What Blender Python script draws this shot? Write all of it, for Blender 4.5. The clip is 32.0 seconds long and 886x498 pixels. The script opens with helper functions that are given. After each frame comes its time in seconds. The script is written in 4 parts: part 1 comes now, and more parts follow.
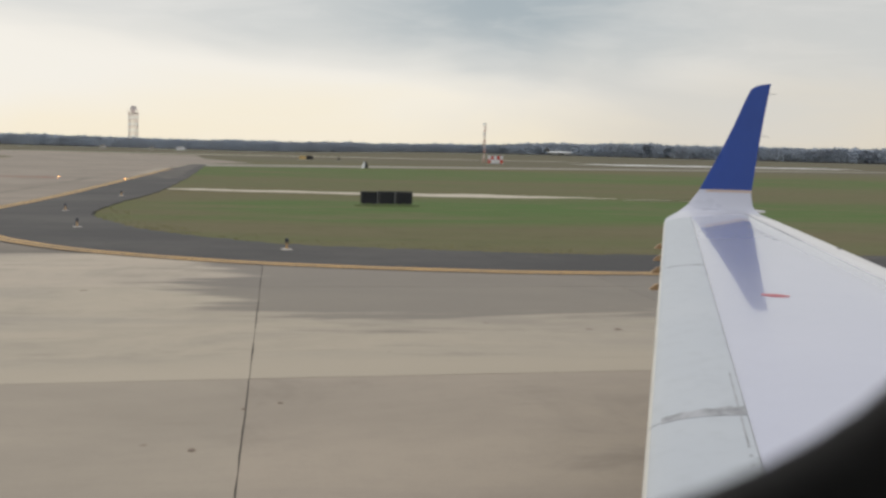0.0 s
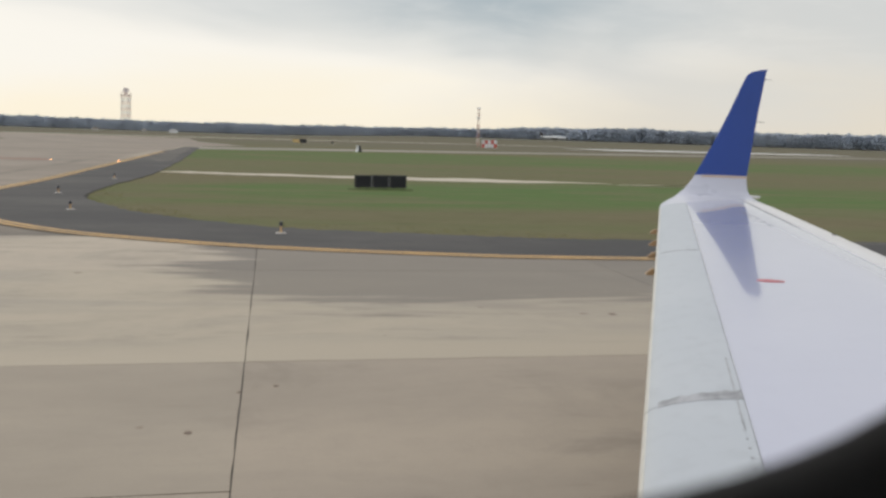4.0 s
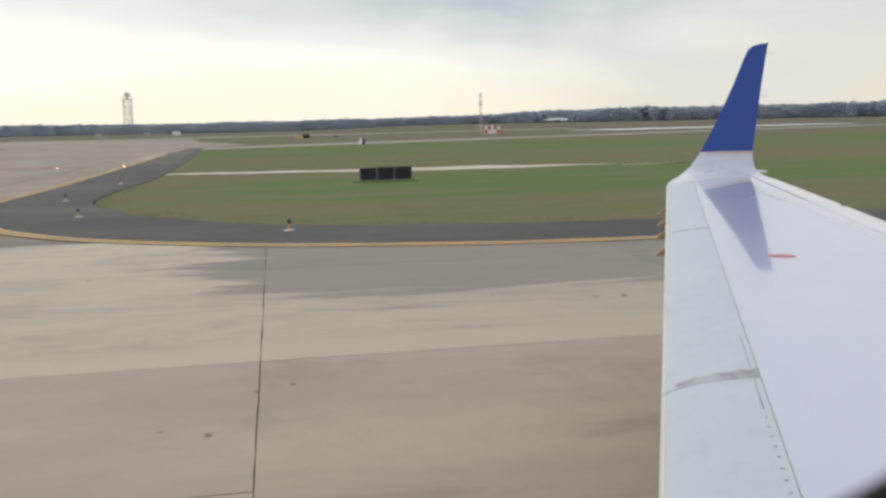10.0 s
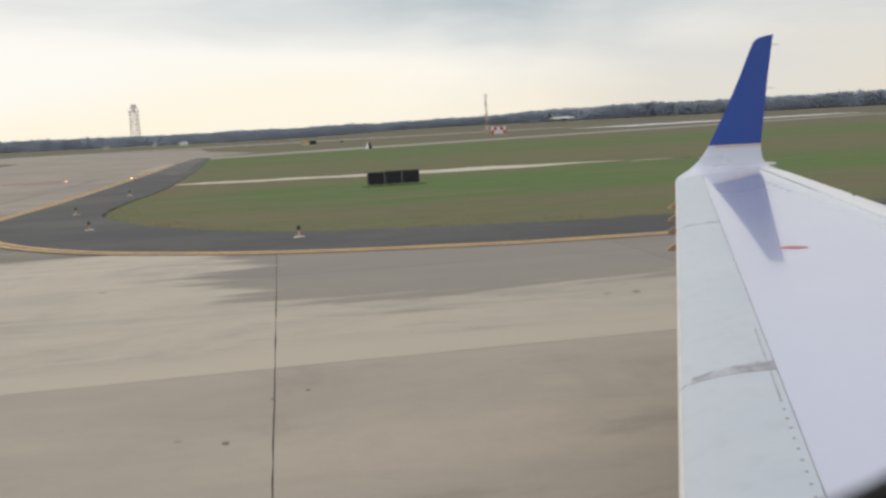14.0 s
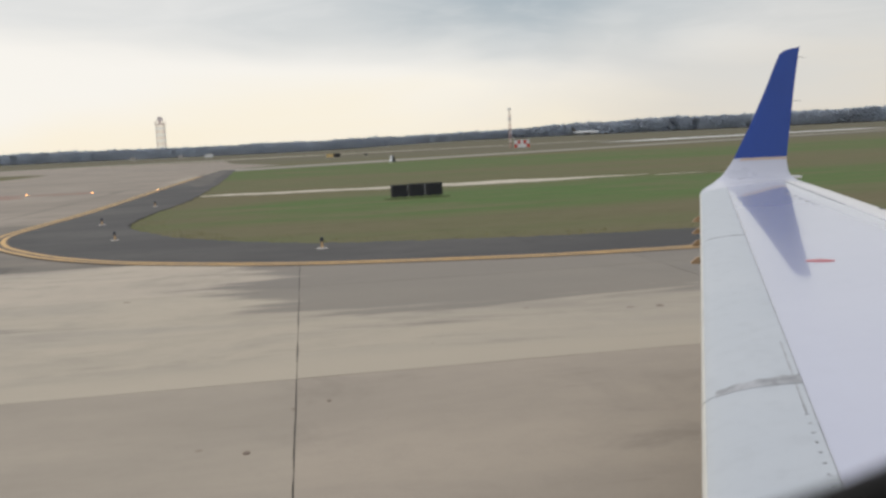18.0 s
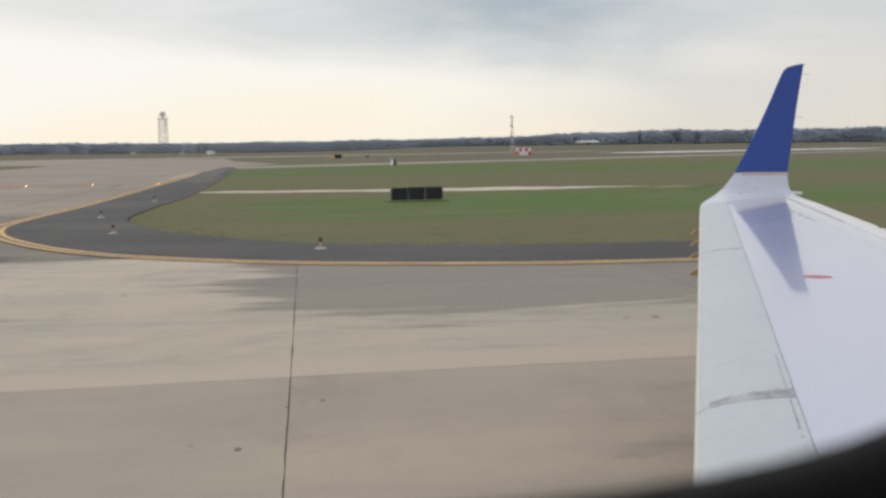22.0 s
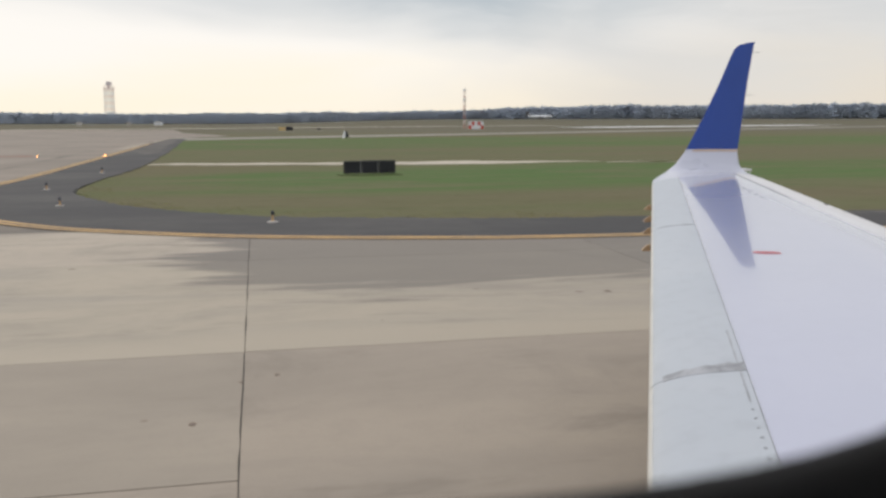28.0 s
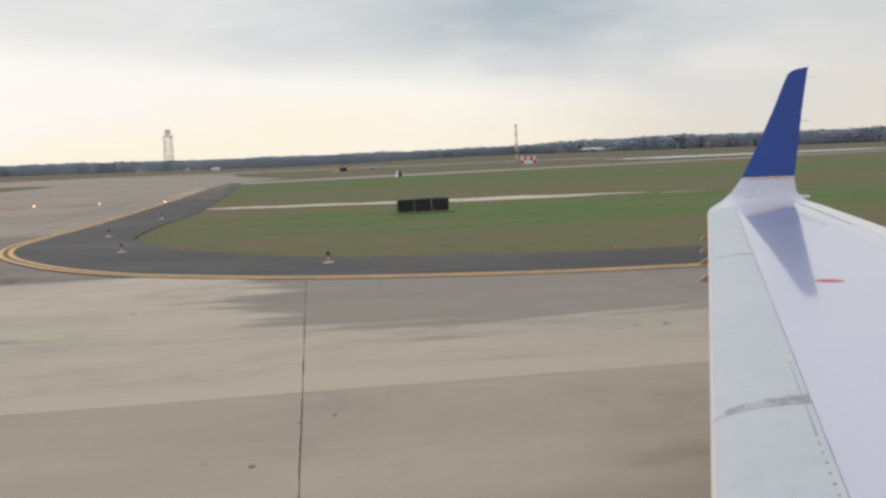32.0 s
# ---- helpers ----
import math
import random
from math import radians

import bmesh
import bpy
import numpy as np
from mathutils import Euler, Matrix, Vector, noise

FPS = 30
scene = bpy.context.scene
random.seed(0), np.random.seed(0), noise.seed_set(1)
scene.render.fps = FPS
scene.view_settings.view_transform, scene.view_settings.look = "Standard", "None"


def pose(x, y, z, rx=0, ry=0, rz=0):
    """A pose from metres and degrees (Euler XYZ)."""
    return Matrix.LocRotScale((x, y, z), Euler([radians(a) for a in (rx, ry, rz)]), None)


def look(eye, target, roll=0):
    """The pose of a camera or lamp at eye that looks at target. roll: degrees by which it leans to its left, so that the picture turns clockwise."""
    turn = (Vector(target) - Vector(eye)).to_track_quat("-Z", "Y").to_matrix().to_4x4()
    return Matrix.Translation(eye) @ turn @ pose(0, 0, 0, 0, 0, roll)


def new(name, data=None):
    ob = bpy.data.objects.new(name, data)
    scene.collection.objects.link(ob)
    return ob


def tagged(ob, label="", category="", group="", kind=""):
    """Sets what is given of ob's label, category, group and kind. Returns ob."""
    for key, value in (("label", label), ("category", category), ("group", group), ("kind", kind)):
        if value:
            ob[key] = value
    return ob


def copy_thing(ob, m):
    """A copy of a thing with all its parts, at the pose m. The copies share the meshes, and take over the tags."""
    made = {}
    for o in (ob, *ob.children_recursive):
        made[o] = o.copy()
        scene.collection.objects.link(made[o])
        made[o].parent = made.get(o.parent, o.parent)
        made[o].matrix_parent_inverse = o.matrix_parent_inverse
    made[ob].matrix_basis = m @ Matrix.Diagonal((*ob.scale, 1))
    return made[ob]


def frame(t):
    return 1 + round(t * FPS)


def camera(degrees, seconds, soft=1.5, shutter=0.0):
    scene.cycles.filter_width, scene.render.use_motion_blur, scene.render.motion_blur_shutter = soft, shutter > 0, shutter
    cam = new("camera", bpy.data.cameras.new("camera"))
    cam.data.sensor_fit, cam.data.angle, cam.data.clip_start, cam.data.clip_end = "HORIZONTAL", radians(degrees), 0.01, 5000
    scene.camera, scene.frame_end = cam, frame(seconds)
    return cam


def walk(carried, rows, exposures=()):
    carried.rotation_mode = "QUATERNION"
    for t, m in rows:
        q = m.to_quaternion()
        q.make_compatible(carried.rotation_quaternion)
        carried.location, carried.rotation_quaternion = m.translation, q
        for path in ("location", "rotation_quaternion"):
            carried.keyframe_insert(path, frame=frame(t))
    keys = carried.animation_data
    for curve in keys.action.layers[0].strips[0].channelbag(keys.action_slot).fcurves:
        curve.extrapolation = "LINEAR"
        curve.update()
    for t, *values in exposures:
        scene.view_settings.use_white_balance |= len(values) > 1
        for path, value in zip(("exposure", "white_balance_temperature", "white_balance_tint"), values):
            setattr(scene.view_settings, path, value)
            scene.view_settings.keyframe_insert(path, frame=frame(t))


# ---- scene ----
# ================= camera =================
# seconds, place in metres, then tilt, lean and heading in degrees
PATH = [
    (0, 2.0542, 0.0130, 2.4070, 84.304, -1.610, -10.634), (0.5, 2.0510, 0.0110, 2.4065, 84.420, -1.550, -10.495),
    (1, 2.0437, 0.0130, 2.4058, 83.451, -1.790, -11.397), (1.5, 2.0350, 0.0090, 2.4066, 82.774, -1.820, -12.013),
    (2, 2.0441, 0.0110, 2.4073, 82.639, -1.940, -11.703), (2.5, 2.0387, 0.0120, 2.4068, 82.931, -2.060, -11.458),
    (3, 2.0388, 0.0110, 2.4050, 83.304, -2.140, -11.086), (3.5, 2.0341, 0.0100, 2.4038, 83.450, -2.170, -10.944),
    (5.5, 2.0212, 0.0040, 2.4170, 82.878, -0.270, -11.976), (6, 2.0214, 0.0070, 2.4143, 83.014, 0.410, -11.944),
    (6.5, 2.0241, 0.0040, 2.4381, 83.120, 1.710, -11.036), (7, 2.0228, 0.0040, 2.4367, 83.045, 0.840, -10.924),
    (7.5, 2.0230, 0.0020, 2.4393, 82.879, 0.870, -10.927), (8, 2.0237, 0.0030, 2.4394, 82.766, 0.870, -10.894),
    (8.5, 2.0234, 0.0020, 2.4404, 82.703, 1.050, -10.865), (9, 2.0234, 0.0050, 2.4298, 82.456, 1.090, -10.771),
    (9.5, 2.0227, 0.0020, 2.4316, 82.563, 1.020, -10.810), (10, 2.0208, 0.0020, 2.4306, 82.656, 1.030, -10.840),
    (10.5, 2.0188, -0.0010, 2.4306, 82.762, 1.190, -10.864), (11, 2.0167, 0.0030, 2.4268, 82.741, 1.330, -10.970),
    (11.5, 2.0158, -0.0000, 2.4283, 82.745, 1.570, -10.900), (12, 2.0148, -0.0070, 2.4318, 82.840, 2.060, -10.721),
    (12.5, 2.0162, -0.0040, 2.4288, 82.995, 2.060, -10.604), (13, 2.0148, -0.0080, 2.4328, 82.703, 3.340, -10.476),
    (13.5, 2.0126, -0.0040, 2.4300, 82.787, 3.030, -10.517), (14, 2.0095, -0.0040, 2.4299, 82.798, 2.820, -10.481),
    (14.5, 2.0088, -0.0010, 2.4276, 82.654, 2.560, -10.492), (16.5, 2.0063, 0.0020, 2.4226, 82.627, 2.600, -10.355),
    (17, 2.0064, 0.0020, 2.4207, 82.816, 2.560, -10.101), (17.5, 2.0123, 0.0040, 2.4170, 83.283, 2.700, -9.640),
    (18, 2.0141, 0.0070, 2.4125, 83.655, 2.580, -9.069), (18.5, 2.0066, 0.0030, 2.4132, 83.046, 1.570, -9.848),
    (19, 2.0109, 0.0090, 2.4078, 83.726, 1.560, -9.538), (19.5, 2.0066, 0.0050, 2.4095, 83.373, 1.580, -9.700),
    (20, 2.0028, 0.0030, 2.4079, 82.855, 1.390, -10.033), (20.5, 2.0016, 0.0090, 2.4018, 83.183, 1.010, -9.776),
    (21, 2.0071, 0.0030, 2.3993, 83.912, 0.740, -9.121), (21.5, 2.0041, -0.0010, 2.4013, 83.867, 0.660, -9.072),
    (22, 2.0067, 0.0000, 2.4005, 83.952, 0.570, -8.974), (22.5, 2.0041, 0.0030, 2.4009, 83.665, 0.660, -9.318),
    (23, 2.0033, 0.0050, 2.3989, 83.618, 0.700, -9.363), (23.5, 2.0074, 0.0050, 2.3984, 83.587, 0.800, -9.235),
    (24, 2.0137, 0.0050, 2.3978, 83.601, 0.590, -9.014), (24.5, 2.0177, 0.0060, 2.3961, 83.804, 0.390, -8.741),
    (25, 2.0228, 0.0050, 2.3957, 84.005, 0.160, -8.402), (25.5, 2.0209, 0.0050, 2.3948, 84.206, 0.060, -8.135),
    (27.5, 1.9937, -0.0110, 2.4083, 82.746, -0.060, -9.665), (28, 1.9727, -0.0130, 2.4136, 82.347, 0.060, -11.822),
    (28.5, 1.9779, -0.0090, 2.4155, 82.940, 0.510, -12.931), (29, 2.0049, -0.0040, 2.4325, 82.517, 2.880, -10.234),
    (29.5, 1.9866, -0.0080, 2.4305, 82.870, 2.980, -9.012), (30, 1.9903, -0.0020, 2.4203, 83.983, 1.580, -9.099),
    (30.5, 1.9897, 0.0010, 2.4186, 84.329, 2.470, -9.337), (31, 1.9896, -0.0010, 2.4161, 84.837, 2.440, -8.898),
    (31.5, 1.9907, -0.0020, 2.4146, 85.069, 2.030, -8.617), (32, 1.9904, -0.0030, 2.4175, 84.592, 1.980, -8.689),
]
cam = camera(50.0, 32.0, soft=2.8)
cam.data.dof.use_dof, cam.data.dof.focus_distance, cam.data.dof.aperture_fstop = True, 14.0, 6.5
EXPOSURES = ((0.0, -0.11, 6700, 10.8), (3.5, -0.06, 6700, 10.8), (5.5, 0.12, 6520, 9.0), (11.0, 0.09, 6520, 9.5), (14.5, 0.01, 6560, 10.8), (16.5, -0.05, 6560, 11.2), (20.3, -0.05, 6560, 11.6), (21.2, -0.01, 6560, 11.6),
             (25.5, 0.0, 6560, 11.8), (27.5, 0.04, 6560, 12.6), (28.6, 0.04, 6560, 12.6), (30.0, 0.0, 6560, 12.0), (32.0, 0.0, 6560, 12.0))
# where the airliner stands on the taxiway, and its heading
STAND = pose(9.37, 0.23, 0, 0, 0, -1.334)
walk(cam, [(r[0], STAND @ pose(*r[1:])) for r in PATH], EXPOSURES)

# ================= sky and sun =================
world = bpy.data.worlds.new("cloudy_sky")
scene.world = world
world.use_nodes = True
wt = world.node_tree
wt.nodes.clear()


def math_node(tree, op, a, b=None, c=None, clamp=False):
    n = tree.nodes.new("ShaderNodeMath")
    n.operation, n.use_clamp = op, clamp
    for i, v in enumerate((a, b, c)):
        if v is None:
            continue
        if isinstance(v, (int, float)):
            n.inputs[i].default_value = v
        else:
            tree.links.new(v, n.inputs[i])
    return n.outputs[0]


def mix_colour(tree, factor, a, b, blend="MIX"):
    n = tree.nodes.new("ShaderNodeMix")
    n.data_type, n.blend_type, n.clamp_factor = "RGBA", blend, True
    for socket, v in ((n.inputs[0], factor), (n.inputs[6], a), (n.inputs[7], b)):
        if isinstance(v, (int, float)):
            socket.default_value = v
        elif isinstance(v, tuple):
            socket.default_value = (*v[:3], 1)
        else:
            tree.links.new(v, socket)
    return n.outputs[2]


def smooth(tree, value, low, high):
    n = tree.nodes.new("ShaderNodeMapRange")
    n.interpolation_type = "SMOOTHSTEP"
    n.inputs["From Min"].default_value, n.inputs["From Max"].default_value = low, high
    tree.links.new(value, n.inputs["Value"])
    return n.outputs["Result"]


def noise_node(tree, vector, scale, detail=4.0, rough=0.55, stretch=(1, 1, 1), distortion=0.0):
    m = tree.nodes.new("ShaderNodeMapping")
    m.inputs["Scale"].default_value = stretch
    tree.links.new(vector, m.inputs["Vector"])
    n = tree.nodes.new("ShaderNodeTexNoise")
    n.inputs["Scale"].default_value, n.inputs["Detail"].default_value = scale, detail
    n.inputs["Roughness"].default_value, n.inputs["Distortion"].default_value = rough, distortion
    tree.links.new(m.outputs[0], n.inputs["Vector"])
    return n.outputs[0]


SUN_DIRECTION = Vector((-0.45, 0.62, 0.64)).normalized()
coord = wt.nodes.new("ShaderNodeTexCoord")
parts = wt.nodes.new("ShaderNodeSeparateXYZ")
wt.links.new(coord.outputs["Generated"], parts.inputs[0])
wx, wy, wz = parts.outputs
sky = wt.nodes.new("ShaderNodeTexSky")
sky.sky_type, sky.sun_disc = "NISHITA", False
sky.sun_elevation, sky.sun_rotation = math.asin(SUN_DIRECTION.z), math.atan2(SUN_DIRECTION.x, SUN_DIRECTION.y)
clear_sky = mix_colour(wt, 1.0, sky.outputs[0], (0.07, 0.07, 0.07), "MULTIPLY")
# broad cloud deck: bright warm gap at the horizon, grey-blue rolls above
wisps = noise_node(wt, coord.outputs["Generated"], 2.6, 5.0, 0.5, (1.0, 1.0, 4.5), 0.35)
rolls = noise_node(wt, coord.outputs["Generated"], 1.7, 3.0, 0.45, (1.3, 1.0, 3.4), 0.5)
lift = math_node(wt, "ADD", wz, math_node(wt, "MULTIPLY", math_node(wt, "SUBTRACT", wisps, 0.5), 0.16))
haze = smooth(wt, lift, -0.01, 0.085)
left_warm = mix_colour(wt, haze, (1.0, 0.93, 0.76), (0.98, 0.96, 0.90))
right_warm = mix_colour(wt, haze, (0.80, 0.745, 0.635), (0.74, 0.735, 0.70))
warm = mix_colour(wt, smooth(wt, math_node(wt, "ADD", wx, math_node(wt, "MULTIPLY", math_node(wt, "SUBTRACT", wisps, 0.5), 0.5)), 0.12, 0.50), left_warm, right_warm)
near_x = math_node(wt, "DIVIDE", math_node(wt, "SUBTRACT", wx, 0.27), 0.19)
near_z = math_node(wt, "DIVIDE", math_node(wt, "SUBTRACT", wz, 0.165), 0.075)
away = math_node(wt, "SQRT", math_node(wt, "ADD", math_node(wt, "MULTIPLY", near_x, near_x), math_node(wt, "MULTIPLY", near_z, near_z)))
heavy = smooth(wt, math_node(wt, "ADD", math_node(wt, "SUBTRACT", 1.25, away), math_node(wt, "MULTIPLY", math_node(wt, "SUBTRACT", rolls, 0.5), 2.6)), -0.25, 1.5)
side = math_node(wt, "MULTIPLY", math_node(wt, "SUBTRACT", wx, 0.22), 0.10)
deck = smooth(wt, math_node(wt, "ADD", math_node(wt, "ADD", lift, side), math_node(wt, "MULTIPLY", math_node(wt, "SUBTRACT", rolls, 0.5), 0.16)), 0.055, 0.15)
grey = mix_colour(wt, math_node(wt, "MULTIPLY", deck, 0.60), warm, (0.62, 0.66, 0.68))
dark = mix_colour(wt, math_node(wt, "MULTIPLY", heavy, 0.92), grey, (0.40, 0.48, 0.53))
overhead = mix_colour(wt, smooth(wt, wz, 0.2, 0.6), dark, (0.80, 0.83, 0.88))
behind = mix_colour(wt, smooth(wt, wy, 0.3, -0.6), overhead, (0.74, 0.78, 0.84))
puffs = noise_node(wt, coord.outputs["Generated"], 7.0, 6.0, 0.6, (1.0, 1.0, 4.5), 0.5)
broken = mix_colour(wt, math_node(wt, "MULTIPLY", smooth(wt, puffs, 0.42, 0.68), math_node(wt, "MULTIPLY", smooth(wt, wz, 0.04, 0.12), 0.16)), behind, (1.0, 0.99, 0.96))
through_gaps = mix_colour(wt, 0.06, broken, clear_sky)
background = wt.nodes.new("ShaderNodeBackground")
background.inputs["Strength"].default_value = 1.0
wt.links.new(through_gaps, background.inputs["Color"])
world_out = wt.nodes.new("ShaderNodeOutputWorld")
wt.links.new(background.outputs[0], world_out.inputs["Surface"])

sun_data = bpy.data.lights.new("sun", "SUN")
sun_data.energy, sun_data.angle, sun_data.color = 0.7, radians(25), (1.0, 0.95, 0.86)
sun = new("sun", sun_data)
sun.matrix_world = look(SUN_DIRECTION * 50, (0, 0, 0))

# ================= materials =================


def material(name):
    m = bpy.data.materials.new(name)
    m.use_nodes = True
    t = m.node_tree
    return m, t, t.nodes["Principled BSDF"]


def surface(name, colour, rough=0.6, vary=0.15, scale=3.0, metal=0.0, bump=0.0, coat=0.0, tint=None, fine=None, world_space=False, stretch=(1, 1, 1), emission=None, spec=None, coat_rough=0.06):
    """A weathered surface: two scales of mottling towards tint, fine grain in the relief."""
    m, t, b = material(name)
    if world_space:
        src = t.nodes.new("ShaderNodeNewGeometry").outputs["Position"]
    else:
        src = t.nodes.new("ShaderNodeTexCoord").outputs["Object"]
    big = noise_node(t, src, scale, 4.0, 0.6, stretch)
    small = noise_node(t, src, fine or scale * 9, 3.0, 0.6)
    tint = tint or tuple(c * 0.55 for c in colour)
    f1 = math_node(t, "MULTIPLY", smooth(t, big, 0.4, 0.72), min(1.0, vary * 3))
    c1 = mix_colour(t, f1, colour, tint)
    f2 = math_node(t, "MULTIPLY", smooth(t, small, 0.45, 0.75), vary)
    c2 = mix_colour(t, f2, c1, tuple(c * 0.6 for c in colour))
    t.links.new(c2, b.inputs["Base Color"])
    b.inputs["Metallic"].default_value = metal
    r = math_node(t, "ADD", math_node(t, "MULTIPLY", big, 0.18), rough - 0.09)
    t.links.new(r, b.inputs["Roughness"])
    b.inputs["Coat Weight"].default_value = coat
    b.inputs["Coat Roughness"].default_value = coat_rough
    if spec is not None:
        b.inputs["Specular IOR Level"].default_value = spec
    if bump:
        n = t.nodes.new("ShaderNodeBump")
        n.inputs["Strength"].default_value, n.inputs["Distance"].default_value = bump, 0.01
        t.links.new(small, n.inputs["Height"])
        t.links.new(n.outputs[0], b.inputs["Normal"])
    if emission:
        b.inputs["Emission Color"].default_value = (*emission[:3], 1)
        b.inputs["Emission Strength"].default_value = emission[3]
    return m


def concrete_material(name, pale, mid, shade, stain, dirt_from=11.8, dirt_full=17.8, worn_edge=None, smudged=0.35):
    m, t, b = material(name)
    pos = t.nodes.new("ShaderNodeNewGeometry").outputs["Position"]
    info = t.nodes.new("ShaderNodeObjectInfo").outputs["Random"]
    streak = noise_node(t, pos, 0.50, 6.0, 0.62, (0.30, 1.0, 1.0), 0.8)
    blotch = noise_node(t, pos, 0.33, 4.0, 0.55, (0.5, 1.0, 1.0), 0.6)
    rubber = noise_node(t, pos, 0.8, 6.0, 0.68, (0.17, 1.0, 1.0), 1.0)
    grain = noise_node(t, pos, 26.0, 3.0, 0.7)
    mottle = noise_node(t, pos, 2.4, 5.0, 0.7)
    spots = noise_node(t, pos, 2.3, 2.0, 0.5)
    c = mix_colour(t, smooth(t, streak, 0.36, 0.64), pale, mid)
    c = mix_colour(t, math_node(t, "MULTIPLY", smooth(t, blotch, 0.48, 0.70), 0.55), c, shade)
    c = mix_colour(t, math_node(t, "MULTIPLY", smooth(t, mottle, 0.42, 0.70), 0.22), c, shade)
    smudge = noise_node(t, pos, 0.42, 6.0, 0.64, (0.75, 1.0, 1.0), 0.9)
    c = mix_colour(t, math_node(t, "MULTIPLY", smooth(t, smudge, 0.50, 0.72), smudged), c, stain)
    c = mix_colour(t, math_node(t, "MULTIPLY", smooth(t, smudge, 0.46, 0.30), 0.5 * smudged), c, pale)
    # tyre dirt gathers along the outer margin of the pavement
    sep = t.nodes.new("ShaderNodeSeparateXYZ")
    t.links.new(pos, sep.inputs[0])
    margin = math_node(t, "MULTIPLY", smooth(t, sep.outputs[1], dirt_from, dirt_full), smooth(t, sep.outputs[0], 9.0, 14.0))
    verge = math_node(t, "MULTIPLY", smooth(t, sep.outputs[1], 20.6, 22.6), smooth(t, sep.outputs[0], -4.5, -1.5))
    gather = math_node(t, "ADD", math_node(t, "MULTIPLY", margin, 0.54), math_node(t, "MULTIPLY", verge, 0.22))
    dirt = smooth(t, math_node(t, "ADD", rubber, gather), 0.56, 0.70)
    c = mix_colour(t, math_node(t, "MULTIPLY", dirt, 0.80), c, stain)
    if worn_edge:
        # the slab is scuffed pale along its near joint
        scuff = smooth(t, math_node(t, "ADD", sep.outputs[1], math_node(t, "MULTIPLY", math_node(t, "SUBTRACT", blotch, 0.5), 1.6)), worn_edge + 1.5, worn_edge + 0.1)
        c = mix_colour(t, math_node(t, "MULTIPLY", scuff, 0.95), c, pale)
    c = mix_colour(t, math_node(t, "MULTIPLY", info, 0.22), c, shade)
    c = mix_colour(t, math_node(t, "MULTIPLY", smooth(t, grain, 0.4, 0.8), 0.16), c, shade)
    c = mix_colour(t, math_node(t, "MULTIPLY", smooth(t, spots, 0.745, 0.775), 0.55), c, (0.13, 0.085, 0.06))
    t.links.new(c, b.inputs["Base Color"])
    b.inputs["Roughness"].default_value = 0.82
    n = t.nodes.new("ShaderNodeBump")
    n.inputs["Strength"].default_value, n.inputs["Distance"].default_value = 0.25, 0.01
    t.links.new(grain, n.inputs["Height"])
    t.links.new(n.outputs[0], b.inputs["Normal"])
    return m


